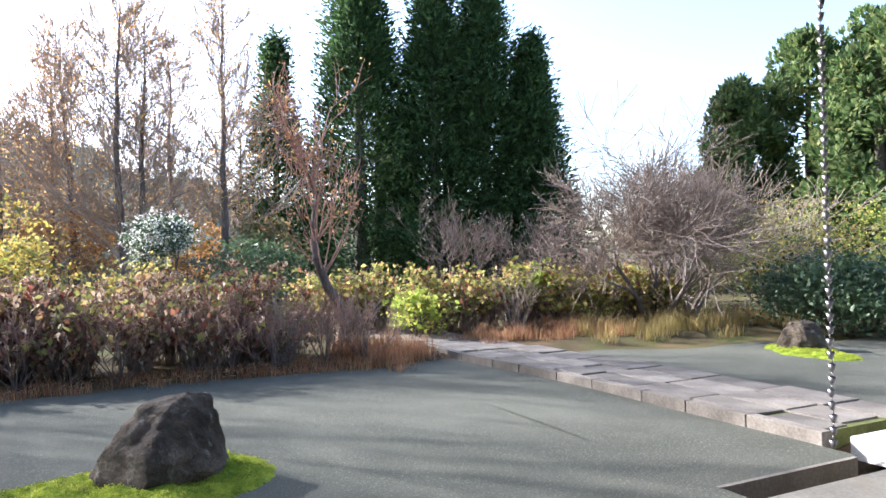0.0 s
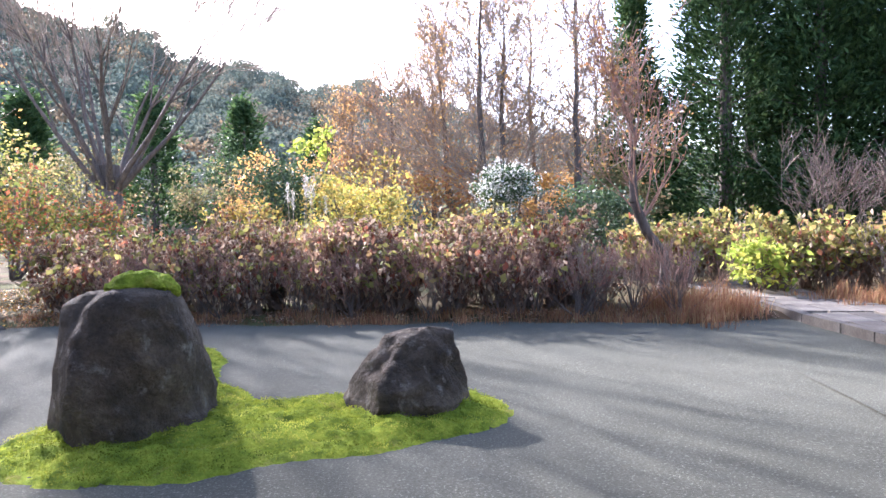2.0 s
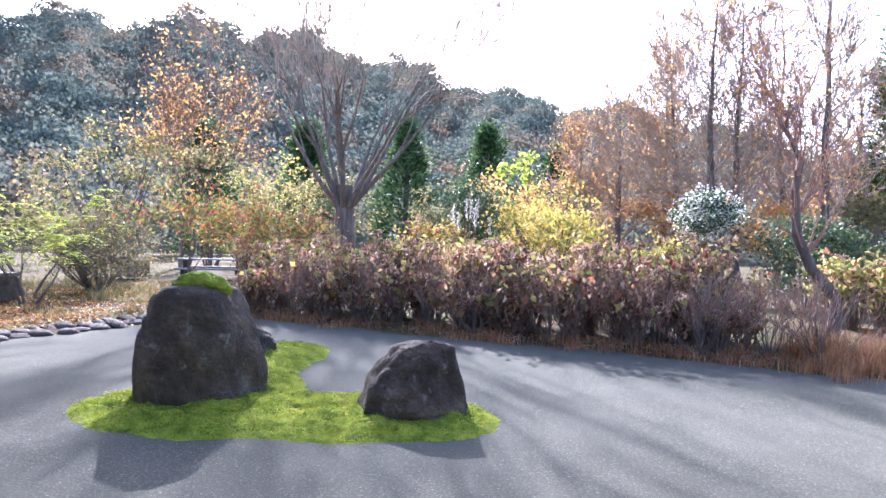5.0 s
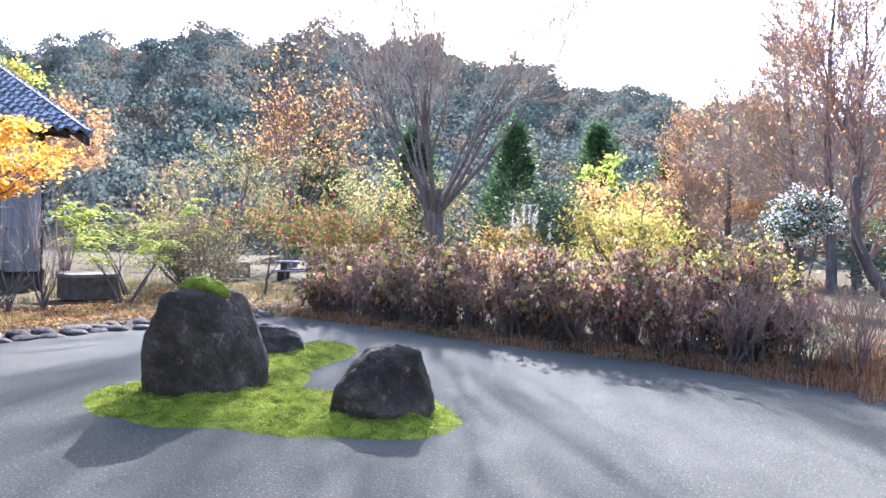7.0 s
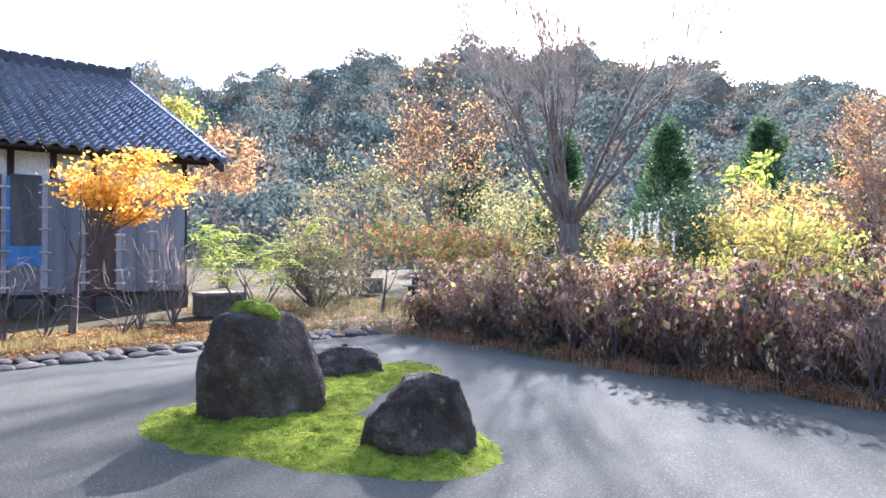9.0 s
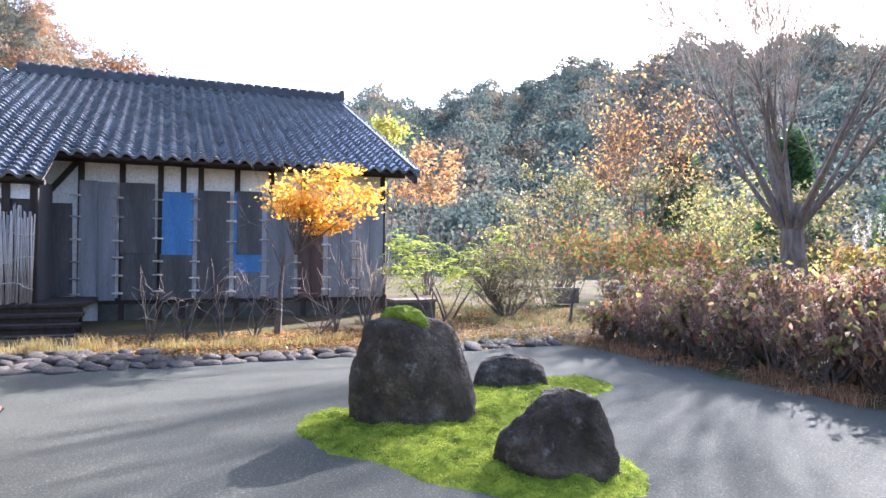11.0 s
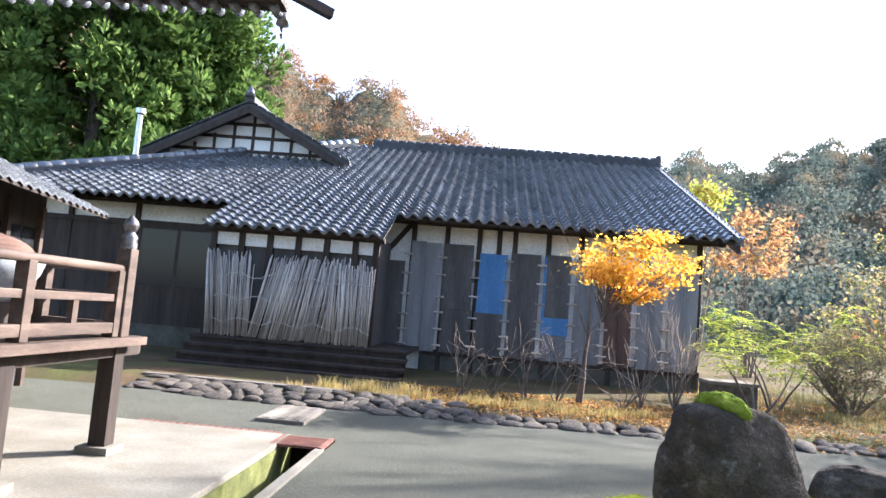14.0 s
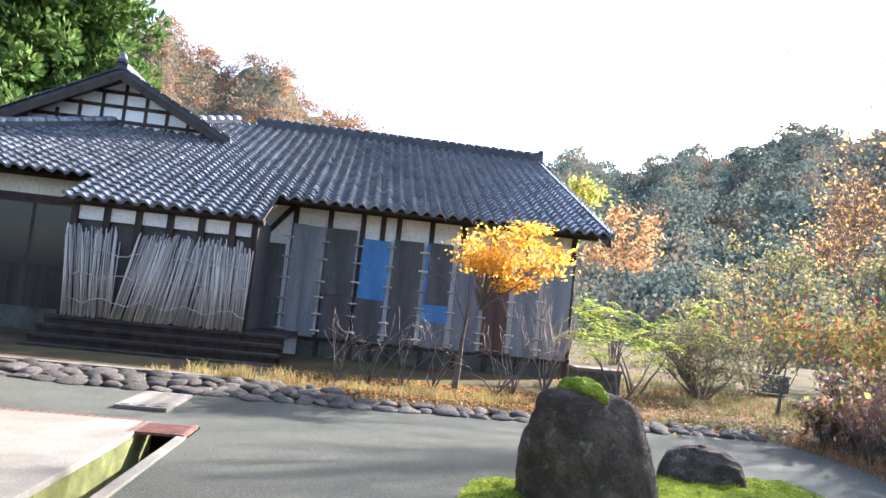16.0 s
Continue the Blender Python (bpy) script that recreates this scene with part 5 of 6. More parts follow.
# behind the hedge
shrub("yellow_shrub", (7.6, 16.8, 0.05), "yellow autumn shrub behind the hedge", 51, (1.5, 1.3, 1.35), "yellow", 1500, 0.12, 10, second=("hedge_green", 500, 0.14), lift=1.1)
shrub("tall_sapling", (5.0, 21.5, 0.05), "tall sapling with pale lime leaves", 52, (0.85, 0.7, 0.6), "lime", 150, 0.24, 4, lift=8.0)
shrub("orange_shrub", (4.7, 15.6, 0.05), "orange-yellow autumn shrub behind the hedge", 53, (0.9, 0.9, 0.85), "yellow", 900, 0.11, 6, second=("rust", 900, 0.1), lift=0.9)
shrub("evergreen_shrub", (5.0, 17.8, 0.05), "dark glossy evergreen shrub", 54, (1.15, 1.1, 1.05), "dark", 4200, 0.11, 8, lift=1.9)
shrub("white_flower_shrub", (11.15, 19.9, 0.05), "round shrub covered in white blossom", 55, (0.95, 0.95, 0.95), "dark", 3200, 0.11, 9, second=("white", 2800, 0.085), lift=2.35, inner=0.3, loose=0.6)
link_mesh("trunk", tube_mesh("trunk", [((0, 0, -0.1), (0.03, 0, 1.6), 0.11, 0.08)], 8), M["bark"], bpy.data.objects["white_flower_shrub"])
shrub("evergreen_shrub", (13.7, 18.9, 0.05), "dark glossy evergreen shrub", 56, (1.25, 1.2, 1.2), "dark", 4200, 0.11, 6, lift=0.6)
shrub("yellow_shrub", (10.3, 16.5, 0.05), "yellow and lime shrub behind the hedge", 57, (1.6, 1.2, 0.8), "hedge_green", 1800, 0.11, 8, second=("yellow", 600, 0.11))
shrub("yellow_shrub", (5.2, 22.0, 0.05), "yellow-green undergrowth at the wood edge", 58, (2.5, 2.0, 1.4), "yellow", 3200, 0.13, 8, second=("lime", 2000, 0.13))
pam = thing("pampas_grass", (7.0, 12.4, 0.05), "pampas grass with silver plumes", "grass")
rng = np.random.default_rng(77)
link_mesh("blades", blade_mesh("blades", rng.normal(size=(260, 3)) * np.array([[0.18, 0.18, 0.0]]), 1.6, rng, 0.5, 0.02), L["straw"], pam)
for k in range(7):
    p = np.array([rng.normal() * 0.25, rng.normal() * 0.2, rng.uniform(1.55, 2.0)])
    link_mesh("stem", tube_mesh("stem", [((p[0] * 0.4, p[1] * 0.4, 0), tuple(p), 0.008, 0.005)], 4), M["twig"], pam)
    c = p + np.stack([rng.normal(size=90) * 0.022, rng.normal(size=90) * 0.022, rng.uniform(0, 0.4, 90)], 1)
    scatter_leaves("plume", pam, c, 0.05, L["plume"], rng, along=np.tile([[0.2, 0, 1.0]], (90, 1)), width=0.25)

# the big many-stemmed tree and the twisted tree by the path
bare_tree("zelkova_tree", (-2.3, 21.3, 0.0), "large many-stemmed bare tree with fine spreading twigs", 7, 13, 5.4, 0.125, 4, "twig", 4, 0.5, 0.2, 0.8, shrink=0.67, wiggle=0.08, fine=0.009, bole=3.3)
bare_tree("orange_tree", (-10.6, 21.0, 0.0), "loose orange autumn tree with drooping sprays", 61, 2, 4.6, 0.15, 4, "grey_twig", 4, 0.5, 0.2, 0.2, shrink=0.66, fine=0.014, leafs=[("gold", 2, 0.17, 0.25, 0.2), ("rust", 1, 0.16, 0.25, 0.1)])
twisted = thing("twisted_tree", (13.78, 11.1, 0.02), "small crooked leaning tree with red-brown twigs", "tree")
rng = np.random.default_rng(9)
spine = [np.array([u * 0.92, u * 0.38, z]) for u, z in ((0.0, -0.1), (0.14, 0.35), (0.17, 0.75), (-0.22, 1.2), (-0.46, 1.72), (-0.5, 2.4), (-0.42, 2.85), (-0.66, 3.35), (-0.6, 3.8))]
wide = [0.13, 0.1, 0.09, 0.085, 0.075, 0.06, 0.045, 0.03, 0.015]
segs = [(a, b, r, q) for a, b, r, q in zip(spine, spine[1:], wide, wide[1:])]
link_mesh("trunk", tube_mesh("trunk", segs, 8), M["bark"], twisted)
twigs, tips = [], []
for k in range(26):
    j = rng.integers(3, 8)
    a = rng.uniform(0, 2 * math.pi)
    d = np.array([math.cos(a) * 0.62, math.sin(a) * 0.62, 0.8])
    g, tp = grow(rng, spine[j] * 0.6 + spine[j + 1] * 0.4 if j < 8 else spine[j], d / np.linalg.norm(d), rng.uniform(0.65, 1.1), 0.024, 2, 3, 0.5, 0.35, 0.13, shrink=0.66)
    twigs += g
    tips += tp
link_mesh("twig_spray", tube_mesh("twig_spray", [(a, b, max(r, 0.0065), max(q, 0.005)) for a, b, r, q in twigs], 4), M["red_twig"], twisted)
scatter_leaves("crown", twisted, at_tips(rng, [t for t in tips if rng.random() < 0.25], 2, 0.08), 0.07, L["rust"], rng)
bare_tree("bare_shrub", (13.6, 9.7, 0.05), "low bare twiggy shrub beside the path", 24, 10, 0.55, 0.014, 2, "twig", 3, 0.5, 0.2, 0.7, category="shrub")
bare_tree("bare_shrub", (11.6, 9.35, 0.05), "low bare twiggy shrub before the hedge", 25, 12, 0.6, 0.014, 2, "red_twig", 3, 0.5, 0.2, 0.7, category="shrub")
bare_tree("bare_shrub", (12.4, 9.3, 0.05), "low bare twiggy shrub before the hedge", 26, 12, 0.55, 0.013, 2, "twig", 3, 0.5, 0.2, 0.7, category="shrub")
src = bpy.data.objects["bare_shrub.002"]
for k in range(11):
    copy_thing(src, pose(5.2 + k * 0.85 + 0.25 * math.sin(k * 5), 9.2 + 0.15 * math.sin(k * 3), 0.05, 0, 0, k * 77))
bare_tree("bare_shrub", (17.5, 10.6, 0.05), "bare pale twiggy shrub beside the path", 27, 10, 0.75, 0.018, 2, "twig", 3, 0.5, 0.2, 0.6, category="shrub")
bare_tree("spreading_tree", (21.3, 10.9, 0.05), "spreading bare tree with grey drooping twigs", 11, 6, 1.75, 0.11, 4, "grey_twig", 5, 0.7, 0.03, 0.75, wiggle=0.14, shrink=0.72, fine=0.008)
bare_tree("spreading_tree", (23.6, 12.0, 0.05), "wide bare bushy tree with brown twigs", 14, 6, 1.7, 0.07, 4, "twig", 4, 0.65, 0.06, 0.6, wiggle=0.13, shrink=0.72, fine=0.008)
bare_tree("bare_tree", (18.9, 16.5, 0.05), "grey bare bushy tree before the dark conifers", 12, 6, 1.5, 0.05, 4, "grey_twig", 3, 0.6, 0.2, 0.6, fine=0.007)
bare_tree("bare_tree", (21.2, 16.0, 0.05), "grey bare bushy tree before the dark conifers", 13, 5, 1.4, 0.045, 4, "grey_twig", 3, 0.6, 0.2, 0.6, fine=0.007)
shrub("yellow_sapling", (18.6, 12.0, 0.05), "thin sapling with lime-yellow leaves", 62, (0.55, 0.5, 0.45), "lime", 260, 0.17, 3, lift=2.4)
shrub("evergreen_shrub", (23.4, 7.6, 0.0), "dense low dark evergreen shrub", 63, (1.5, 1.6, 0.75), "dark", 9000, 0.11, 8)
shrub("evergreen_shrub", (24.6, 5.2, 0.0), "dense low dark evergreen shrub", 64, (1.4, 1.6, 0.8), "dark", 8000, 0.11, 8)
shrub("undergrowth", (27.5, 12.0, 0.0), "yellow-green undergrowth shrub", 65, (2.6, 2.6, 1.6), "hedge_green", 5200, 0.11, 9, second=("pine", 2500, 0.1))
shrub("undergrowth", (30.0, 8.5, 0.0), "yellow-green undergrowth shrub", 66, (2.6, 2.6, 2.0), "lime", 3800, 0.12, 9, second=("pine", 3500, 0.1))
shrub("undergrowth", (25.5, 14.5, 0.0), "brown undergrowth shrub", 67, (2.4, 2.4, 1.5), "dull", 5200, 0.1, 9)

# tall conifers
for k, (x, y, h, r) in enumerate(((22.9, 36.6, 21.0, 3.7), (26.9, 34.8, 18.9, 3.5), (29.6, 33.6, 18.5, 3.4), (32.0, 32.2, 14.3, 2.7), (25.0, 39.0, 16.5, 4.2), (28.8, 37.0, 16.0, 4.2))):
    conifer("cypress_tree", (x, y, 0), "tall dense dark green cypress", 100 + k, h, r, "cypress", 28000 if k < 4 else 9000, 0.36, shape=0.9)
conifer("cypress_tree", (18.3, 38.0, 0), "narrow pointed dark cypress with rusty tinge", 107, 14.6, 2.5, "cypress", 13000, 0.34, shape=1.0)
for k, (x, y, h, r) in enumerate(((36.4, 21.2, 9.6, 2.4), (39.5, 20.0, 11.8, 3.3), (41.5, 17.5, 12.6, 3.8), (37.5, 15.5, 9.8, 3.2), (40.0, 12.0, 12.0, 3.6))):
    conifer("pine_tree", (x, y, 0), "tall pine with spreading green boughs", 120 + k, h, r, "pine", 15000, 0.3, base=1.0, shape=0.4, puff=0.6)
for k, (x, y, h, r) in enumerate(((-18.0, -28.0, 32.0, 5.8), (-18.5, -19.0, 33.0, 6.0), (-21.0, -15.9, 31.0, 4.7), (-24.5, -23.0, 36.0, 6.6))):
    conifer("cedar_tree", (x, y, 0), "huge cedar with rounded green tufts", 130 + k, h, r, "cedar", 78000 if k < 3 else 15000, 0.42, base=1.0, shape=0.4, puff=0.8)
shrub("vine_shrub", (-13.5, -19.0, 4.2), "yellow withered vines before the cedar", 68, (1.0, 2.4, 0.9), "yellow", 1200, 0.2, 8, mat="twig")
for k, (x, y, h, r) in enumerate(((-22.0, 44.0, 11.0, 3.0), (-16.0, 50.0, 11.5, 3.2), (-11.0, 56.0, 12.0, 3.2), (-5.0, 58.0, 10.0, 3.0), (-27.0, 38.0, 10.0, 3.0))):
    conifer("dark_conifer", (x, y, 0), "dark green conifer at the foot of the hill", 150 + k, h, r, "cypress", 6000, 0.5, shape=0.7)
shrub("lime_shrub", (15.6, 11.4, 0.05), "low bright lime leafy shrub beside the path", 190, (0.5, 0.5, 0.5), "lime", 700, 0.13, 6)
shrub("lime_shrub", (19.8, 11.2, 0.05), "low yellow-green weed shrub below the hedge", 191, (0.6, 0.5, 0.45), "hedge_green", 700, 0.1, 6)
# larches and mixed trees at the wood's edge
def larch(loc, label, seed, h, r, wide, leafs, low=0.12):
    """A straight tapering stem with ascending fine branches all the way up, thinly leaved."""
    rng = np.random.default_rng(seed)
    t = thing("larch_tree", loc, label, "tree")
    spine = [np.array([0, 0, -0.2])]
    for k in range(10):
        spine.append(np.array([*(spine[-1][:2] + rng.normal(size=2) * 0.07), h * (k + 1) / 10]))
    radii = [r * (1 - 0.096 * k) for k in range(11)]
    link_mesh("trunk", tube_mesh("trunk", list(zip(spine, spine[1:], radii, radii[1:])), 8), M["bark"], t)
    segs, tips = [], []
    for k in range(64):
        u = low + (0.98 - low) * (k + rng.random()) / 64
        j = min(9, int(u * 10))
        p = spine[j] + (spine[j + 1] - spine[j]) * (u * 10 - j)
        a = rng.uniform(0, 2 * math.pi)
        up = rng.uniform(0.45, 1.0)
        d = np.array([math.cos(a), math.sin(a), up])
        g, tp = grow(rng, p, d / np.linalg.norm(d), 1.3 * wide * (1.05 - u) ** 0.55 * rng.uniform(0.6, 1.15), r * 0.3 * (1.1 - u), 2, 4, 0.5, 0.18, 0.09, shrink=0.55, steps=5, start=0.2)
        segs += g
        tips += tp
    link_mesh("twig_spray", tube_mesh("twig_spray", [(a, b, max(q, 0.016), max(w, 0.013)) for a, b, q, w in segs], 4), M["twig"], t)
    for lm, per, size, jit, frac in leafs:
        sel = [tp for tp in tips if rng.random() < frac]
        scatter_leaves("crown", t, at_tips(rng, sel, per, jit), size, L[lm], rng)
    return t


for k, (x, y, h, wd, lm) in enumerate(((10.4, 32.0, 13.5, 3.0, "gold"), (11.2, 33.0, 12.0, 2.4, "rust"), (14.7, 32.5, 14.5, 2.7, "gold"), (8.2, 36.0, 12.5, 2.8, "rust"), (16.4, 38.0, 9.5, 2.2, "gold"), (5.2, 37.0, 9.0, 2.4, "rust"), (2.2, 40.0, 8.4, 2.2, "gold"), (7.0, 40.0, 12.0, 2.6, "gold"), (12.8, 41.0, 14.0, 2.6, "rust"))):
    larch((x, y, 0), {"gold": "tall thinning larch with golden needles", "rust": "tall thin tree with rust-coloured last leaves"}[lm], 140 + k, h * 1.08, 0.22, wd, [(lm, 1, 0.12, 0.3, 0.24), ("gold", 1, 0.12, 0.3, 0.14)])
for k, (x, y, r, lm) in enumerate(((2.0, 40.0, 3.0, "rust"), (-3.0, 44.0, 3.2, "dark"), (-1.0, 36.0, 2.6, "gold"), (8.0, 34.0, 2.2, "rust"), (-8.0, 46.0, 3.5, "dark"), (13.0, 33.0, 1.8, "gold"), (16.5, 31.0, 1.8, "dull"), (-6.0, 38.0, 2.5, "dull"), (-14.0, 30.0, 3.0, "hedge_green"), (-12.0, 24.0, 2.8, "dull"), (-18.0, 22.0, 3.0, "dull"), (-9.0, 30.0, 2.6, "dull"))):
    shrub("autumn_tree", (x, y, 0), {"rust": "rust-red autumn tree at the wood's edge", "dark": "dark green tree at the wood's edge", "gold": "golden autumn tree at the wood's edge", "dull": "dull brown-green tree at the wood's edge", "hedge_green": "yellow-green tree at the wood's edge", "lime": "pale lime tree at the wood's edge"}[lm], 160 + k, (r, r, r), lm, 1500, 0.22, 14, lift=0.8, category="tree")
shrub("autumn_tree", (-14.0, 10.2, 0), "yellow autumn tree behind the farmhouse", 180, (1.2, 1.2, 1.9), "lime", 900, 0.2, 8, second=("yellow", 900, 0.2), lift=3.6, category="tree")
shrub("autumn_tree", (-13.6, 12.2, 0), "rust-red autumn tree behind the farmhouse", 181, (1.6, 1.6, 1.7), "rust", 1500, 0.2, 8, lift=3.2, category="tree")

# ---- hills ----
SKY_AZ = [40, 62, 80, 90, 97, 102, 110, 116, 123, 132, 141, 149, 156, 163, 171, 179, 184, 189, 196, 206, 225, 260]
SKY_EL = [1, 3, 5.5, 8, 10.3, 11.2, 12.2, 13.8, 15.6, 17, 16.6, 15.6, 13.8, 13.6, 12.8, 12.8, 16.0, 18.4, 19.6, 20, 20, 8]
HC = np.array([8.0, 2.0])


def hill_z(az, r):
    el = np.interp(az, SKY_AZ, SKY_EL)
    ridge = np.where(az < 180, 230.0, 130.0)
    top = np.tan(np.radians(el)) * ridge
    t = np.clip((r - 62) / (ridge - 62), 0, 1)
    wob = 1 + 0.05 * np.sin(az * 0.7) + 0.03 * np.sin(az * 1.9 + r * 0.05)
    return top * (t ** 1.15) * wob * np.where(r > ridge, np.clip(1 - (r - ridge) / 260, 0.2, 1), 1)


azs = np.arange(36, 262, 1.0)
rs_ = np.concatenate([np.arange(60, 260, 6.0), [290, 340, 420]])
ga, gr = np.meshgrid(azs, rs_, indexing="ij")
gz_ = hill_z(ga, gr) - 0.5
v = np.stack([HC[0] + gr * np.cos(np.radians(ga)), HC[1] + gr * np.sin(np.radians(ga)), gz_], 2).reshape(-1, 3)
ny = len(rs_)
i = (np.arange(len(azs) - 1)[:, None] * ny + np.arange(ny - 1)[None]).ravel()[:, None]
me = arrays_mesh("hills", v, i + np.array([[0, 1, ny + 1, ny]]))
me.shade_smooth()
tagged(link_mesh("hills", me, M["hill"]), "wooded hills in autumn and haze colours around the valley", "hill", kind="structure")
rng = np.random.default_rng(200)


def hillside(name, label, az0, az1, n, mat, size, per):
    """Loose merging crowns of small sprays on the slope between two bearings."""
    ta = rng.uniform(az0, az1, n)
    ridge = np.where(ta < 180, 236.0, 136.0)
    tr = 62 + (ridge - 62) * rng.random(n) ** 0.75
    hh = size * rng.uniform(0.6, 1.35, n)
    tall = np.where(rng.random(n) < 0.12, rng.uniform(1.4, 1.9, n), rng.uniform(0.8, 1.2, n))
    foot = np.stack([HC[0] + tr * np.cos(np.radians(ta)), HC[1] + tr * np.sin(np.radians(ta)), hill_z(ta, tr) + 0.5 * hh], 1)
    d = unit(rng.normal(size=(n * per, 3)))
    d[:, 2] = np.abs(d[:, 2]) * 1.0 - 0.15
    p = np.repeat(foot, per, 0) + d * np.repeat(np.stack([hh, hh, hh * tall], 1), per, 0) * rng.uniform(0.55, 1.12, (n * per, 1))
    tagged(link_mesh(name, leaf_mesh(name, p, size * 0.24, rng, width=0.8), mat), label, "forest", kind="stuff")


hillside("hill_forest", "mixed autumn forest on the far hills, haze in its colours", 58, 181, 9000, L["far_forest"], 2.5, 52)
hillside("hill_forest", "rust-coloured forest on the nearer hill", 178, 228, 3000, L["near_forest"], 1.6, 42)

# ---- roof tiles of the farmhouse ----
def tile_mesh():
    """One curved pan tile, 0.27 wide and 0.27 long, seen from its lower edge up the slope (local -x is up)."""
    bm = bmesh.new()
    n = 6
    low, high, lip = [], [], []
    for k in range(n + 1):
        a = k / n
        z = 0.045 * math.cos(2 * math.pi * (a - 0.12)) + 0.02 * (a > 0.95)
        y = -0.138 + 0.276 * a
        low.append(bm.verts.new((0.0, y, z + 0.058)))
        high.append(bm.verts.new((-0.3, y, z)))
        lip.append(bm.verts.new((0.0, y, z + 0.002)))
    for k in range(n):
        bm.faces.new((high[k], low[k], low[k + 1], high[k + 1]))
        bm.faces.new((low[k], lip[k], lip[k + 1], low[k + 1]))
    me = bpy.data.meshes.new("roof_tile")
    bm.to_mesh(me)
    bm.free()
    me.materials.append(M["tile"])
    me.shade_smooth()
    me.set_sharp_from_angle(angle=radians(50))
    return me


tm = tile_mesh()
tv = np.array([v.co[:] for v in tm.vertices])
tf = np.array([p.vertices[:] for p in tm.polygons])
run = 0.25
slope = math.atan(SL)
places = []
y = -9.9
while y < 6.5:
    hi_x = -6.8
    if y < -3.0:
        hi_x = max(-6.8, -6.8 + (-3.0 - y) * 0.97)
    lo_x = 2.3 if -3.86 < y < -0.4 else 0.85
    x = lo_x
    while x > hi_x:
        places.append((x, y))
        x -= run * math.cos(slope)
    y += 0.268
roof = part("roof_deck", boxed(-6.85, -3.2, -0.09, 0.75, 6.5, -0.03, m=Matrix(((1, 0, 0, 0), (0, 1, 0, 0), (-SL, 0, 1, roof_z(0)), (0, 0, 0, 1)))), M["dark_wood"], farm)
bm = bmesh.new()
m = Matrix(((1, 0, 0, 0), (0, 1, 0, 0), (-SL, 0, 1, roof_z(0)), (0, 0, 0, 1)))
for zz in (-0.09, -0.03):
    vs = [bm.verts.new(m @ Vector(c)) for c in ((0.75, -3.2, zz), (0.75, -10.0, zz), (0.2, -10.0, zz), (-6.8, -3.2, zz))]
    bm.faces.new(vs)
part("roof_deck", bm, M["dark_wood"], farm)
part("roof_deck", boxed(0.7, -3.9, -0.09, 2.2, -0.45, -0.03, m=m), M["dark_wood"], farm)
bm = bmesh.new()
vs = [bm.verts.new(c) for c in ((-6.8, -3.1, roof_z(-6.8) - 0.02), (0.3, -10.1, roof_z(0.3)), (-13.8, -10.1, roof_z(0.3)))]
bm.faces.new(vs)
vs = [bm.verts.new(c) for c in ((-6.8, -3.1, roof_z(-6.8)), (-6.8, 6.5, roof_z(-6.8)), (-14.2, 6.5, 3.6), (-14.2, -10.1, 3.6))]
bm.faces.new(vs)
part("rear_roof", bm, M["dark_tile"], farm)
rot = Matrix.Rotation(slope, 4, "Y")
near = [p for p in places if p[0] > 0.65 and p[1] > -9][:300]
near_set = set(near)
for x, y in near:
    ob = new("roof_tile", tm)
    ob.parent = farm
    ob.matrix_basis = Matrix.Translation((x, y, roof_z(x) + 0.01)) @ rot
rest = np.array([p for p in places if p not in near_set])
rm = np.array(rot.to_3x3())
tvr = tv @ rm.T
jit = np.random.default_rng(9).normal(size=(len(rest), 3)) * 0.005
off = np.stack([rest[:, 0], rest[:, 1], roof_z(rest[:, 0]) + 0.01], 1) + jit
vv = (tvr[None] + off[:, None]).reshape(-1, 3)
ff = (tf[None] + (np.arange(len(rest)) * len(tv))[:, None, None]).reshape(-1, 4)
M["tile_field"] = M["tile"].copy()
M["tile_field"].name = "roof_tile_field"
nt = M["tile_field"].node_tree
for nd in list(nt.nodes):
    if nd.type == "OBJECT_INFO":
        geo = nt.nodes.new("ShaderNodeNewGeometry")
        for l in list(nd.outputs["Random"].links):
            nt.links.new(geo.outputs["Random Per Island"], l.to_socket)
me = arrays_mesh("roof_tiles", vv, ff)
me.shade_smooth()
me.set_sharp_from_angle(angle=radians(50))
tagged(link_mesh("roof_tiles", me, M["tile_field"], farm), kind="stuff")
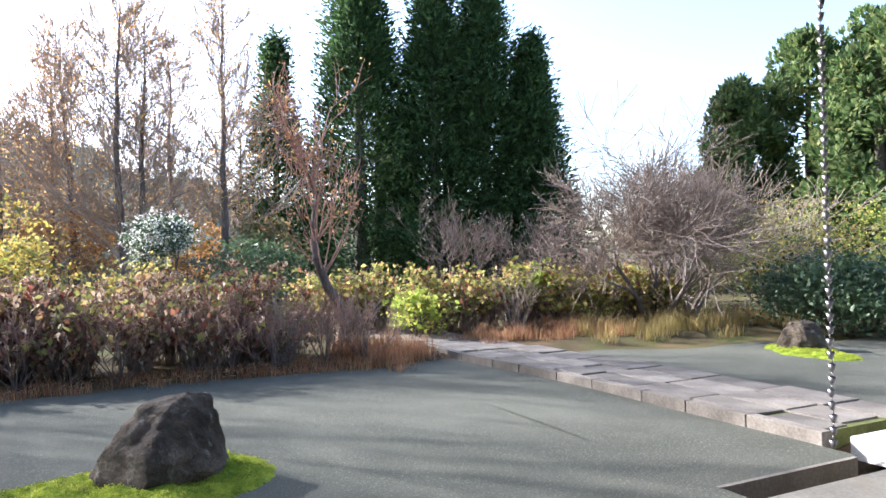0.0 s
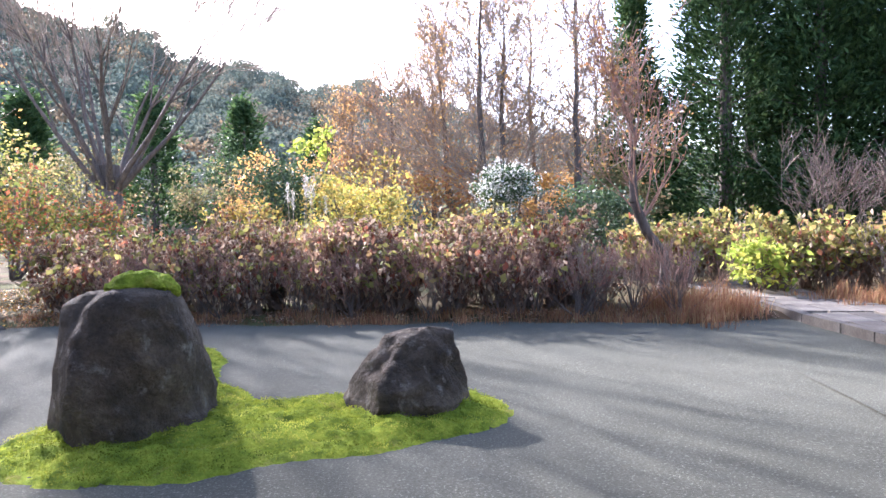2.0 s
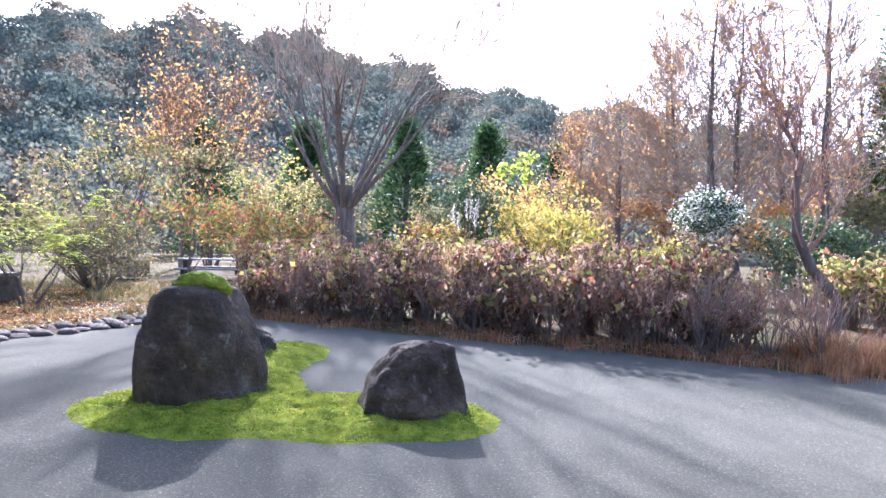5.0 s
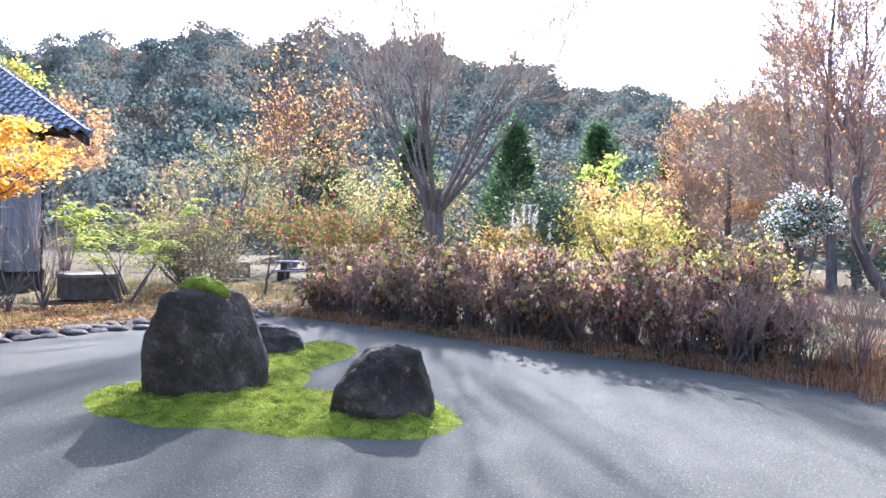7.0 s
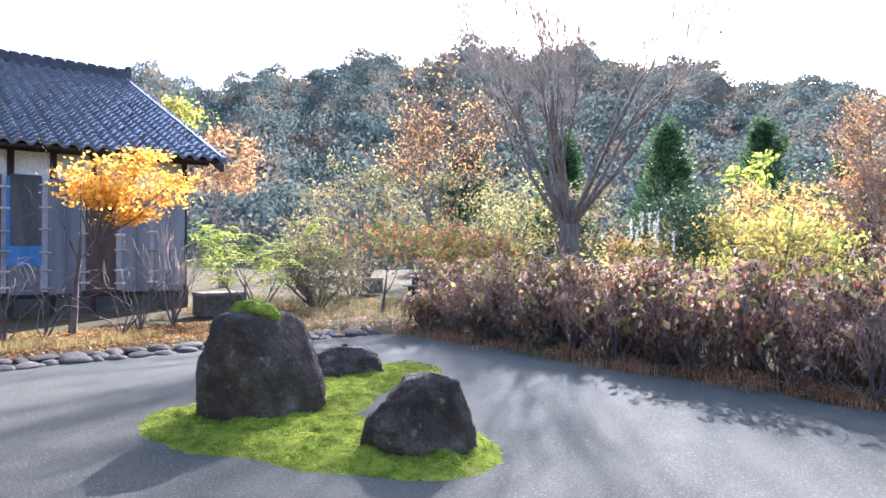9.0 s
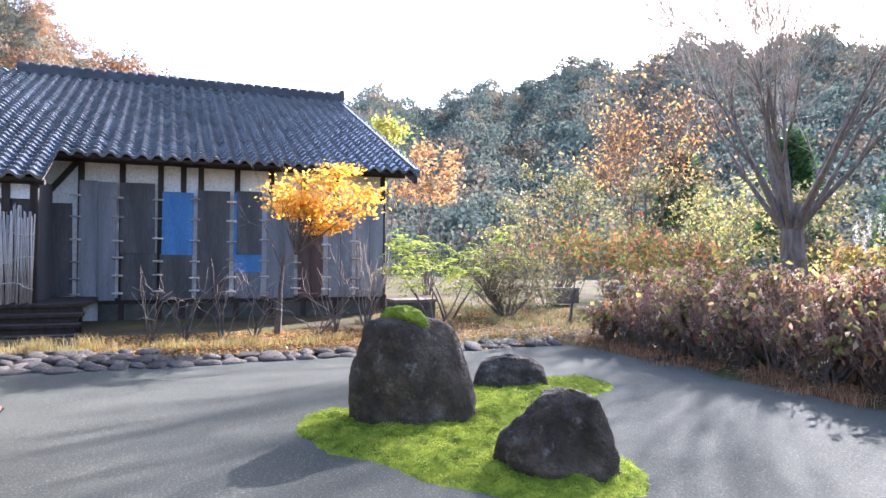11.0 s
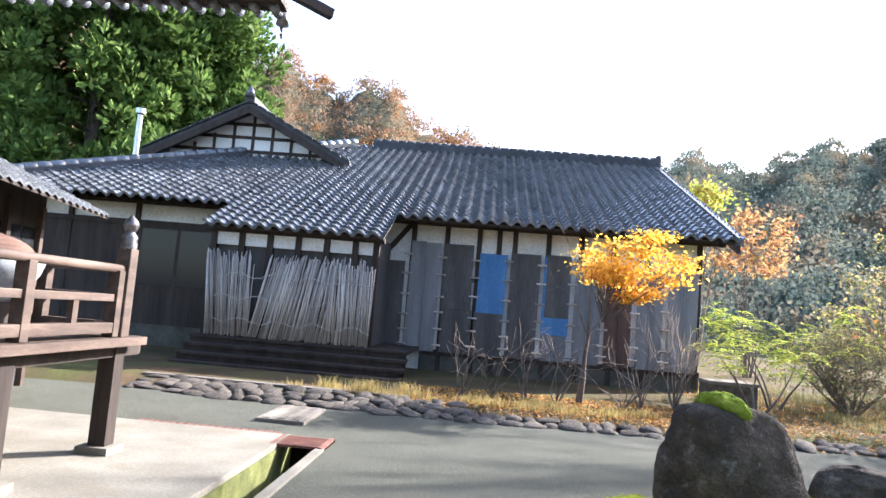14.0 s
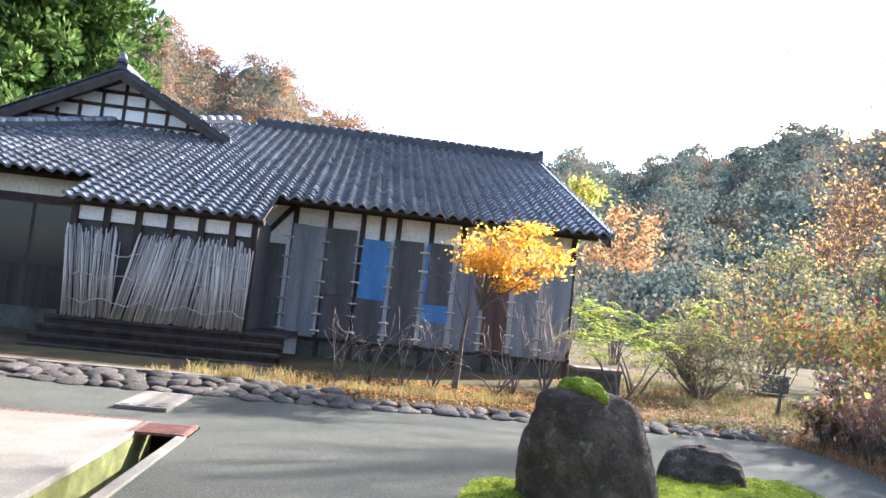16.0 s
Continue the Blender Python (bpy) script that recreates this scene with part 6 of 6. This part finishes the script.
# ridge, hip ridge and verge tiles
rz_ = roof_z(-6.8)
part("ridge", boxed(-7.0, -2.4, rz_ - 0.05, -6.6, 6.6, rz_ + 0.16, bevel=0.03), M["dark_tile"], farm)
for i in range(33):
    bm = bmesh.new()
    bmesh.ops.create_cone(bm, cap_ends=True, segments=10, radius1=0.13, radius2=0.13, depth=0.27, matrix=Matrix.Translation((-6.8, -2.3 + i * 0.275, rz_ + 0.17)) @ Matrix.Rotation(radians(90), 4, "X"))
    part("ridge_tile", bm, M["dark_tile"], farm, smooth=True)
part("ridge_end", boxed(-7.02, 6.55, rz_ - 0.1, -6.58, 6.68, rz_ + 0.34, bevel=0.04), M["dark_tile"], farm)
n = 36
for i in range(n):
    u = i / (n - 1)
    x, y = -6.6 + 7.0 * u, -3.1 - 7.0 * u
    bm = bmesh.new()
    bmesh.ops.create_cone(bm, cap_ends=True, segments=8, radius1=0.12, radius2=0.12, depth=0.3, matrix=Matrix.Translation((x, y, roof_z(x) + 0.16)) @ Matrix.Rotation(radians(-45), 4, "Z") @ Matrix.Rotation(radians(90 + 16), 4, "Y"))
    part("hip_tile", bm, M["tile"], farm, smooth=True)
bm = bmesh.new()
vs = [[bm.verts.new((-6.7 + dx, -3.0 + dy, rz_ + dz)), bm.verts.new((0.4 + dx, -10.1 + dy, roof_z(0.4) + dz))] for dx, dy, dz in ((0.1, 0.1, -0.02), (0.08, 0.08, 0.12), (-0.08, -0.08, 0.12), (-0.1, -0.1, -0.02))]
for a, b in zip(vs, vs[1:]):
    bm.faces.new((a[0], a[1], b[1], b[0]))
part("hip_ridge", bm, M["dark_tile"], farm)
for i in range(30):
    x = 0.8 - i * 0.255
    part("verge_tile", boxed(x - 0.27, 6.48, -0.09, x, 6.6, 0.075, bevel=0.012, m=Matrix(((1, 0, 0, 0), (0, 1, 0, 0), (-SL, 0, 1, roof_z(0)), (0, 0, 0, 1)))), M["tile"], farm)

# the farmhouse group was laid out at a smaller scale: set it back on its plot at full size
GROW, PIVOT = 1.22, Vector((14.72, 1.53, 1.65))
full = Matrix.Translation(PIVOT) @ Matrix.Diagonal((GROW, GROW, GROW, 1)) @ Matrix.Translation(-PIVOT)
for ob in list(scene.objects):
    if ob.parent is None and ob.name.split(".")[0] in ("farmhouse", "hung_board", "bamboo_peg", "wooden_steps", "bamboo_screen", "rear_gable", "flue_pipe"):
        ob.matrix_basis = full @ ob.matrix_basis
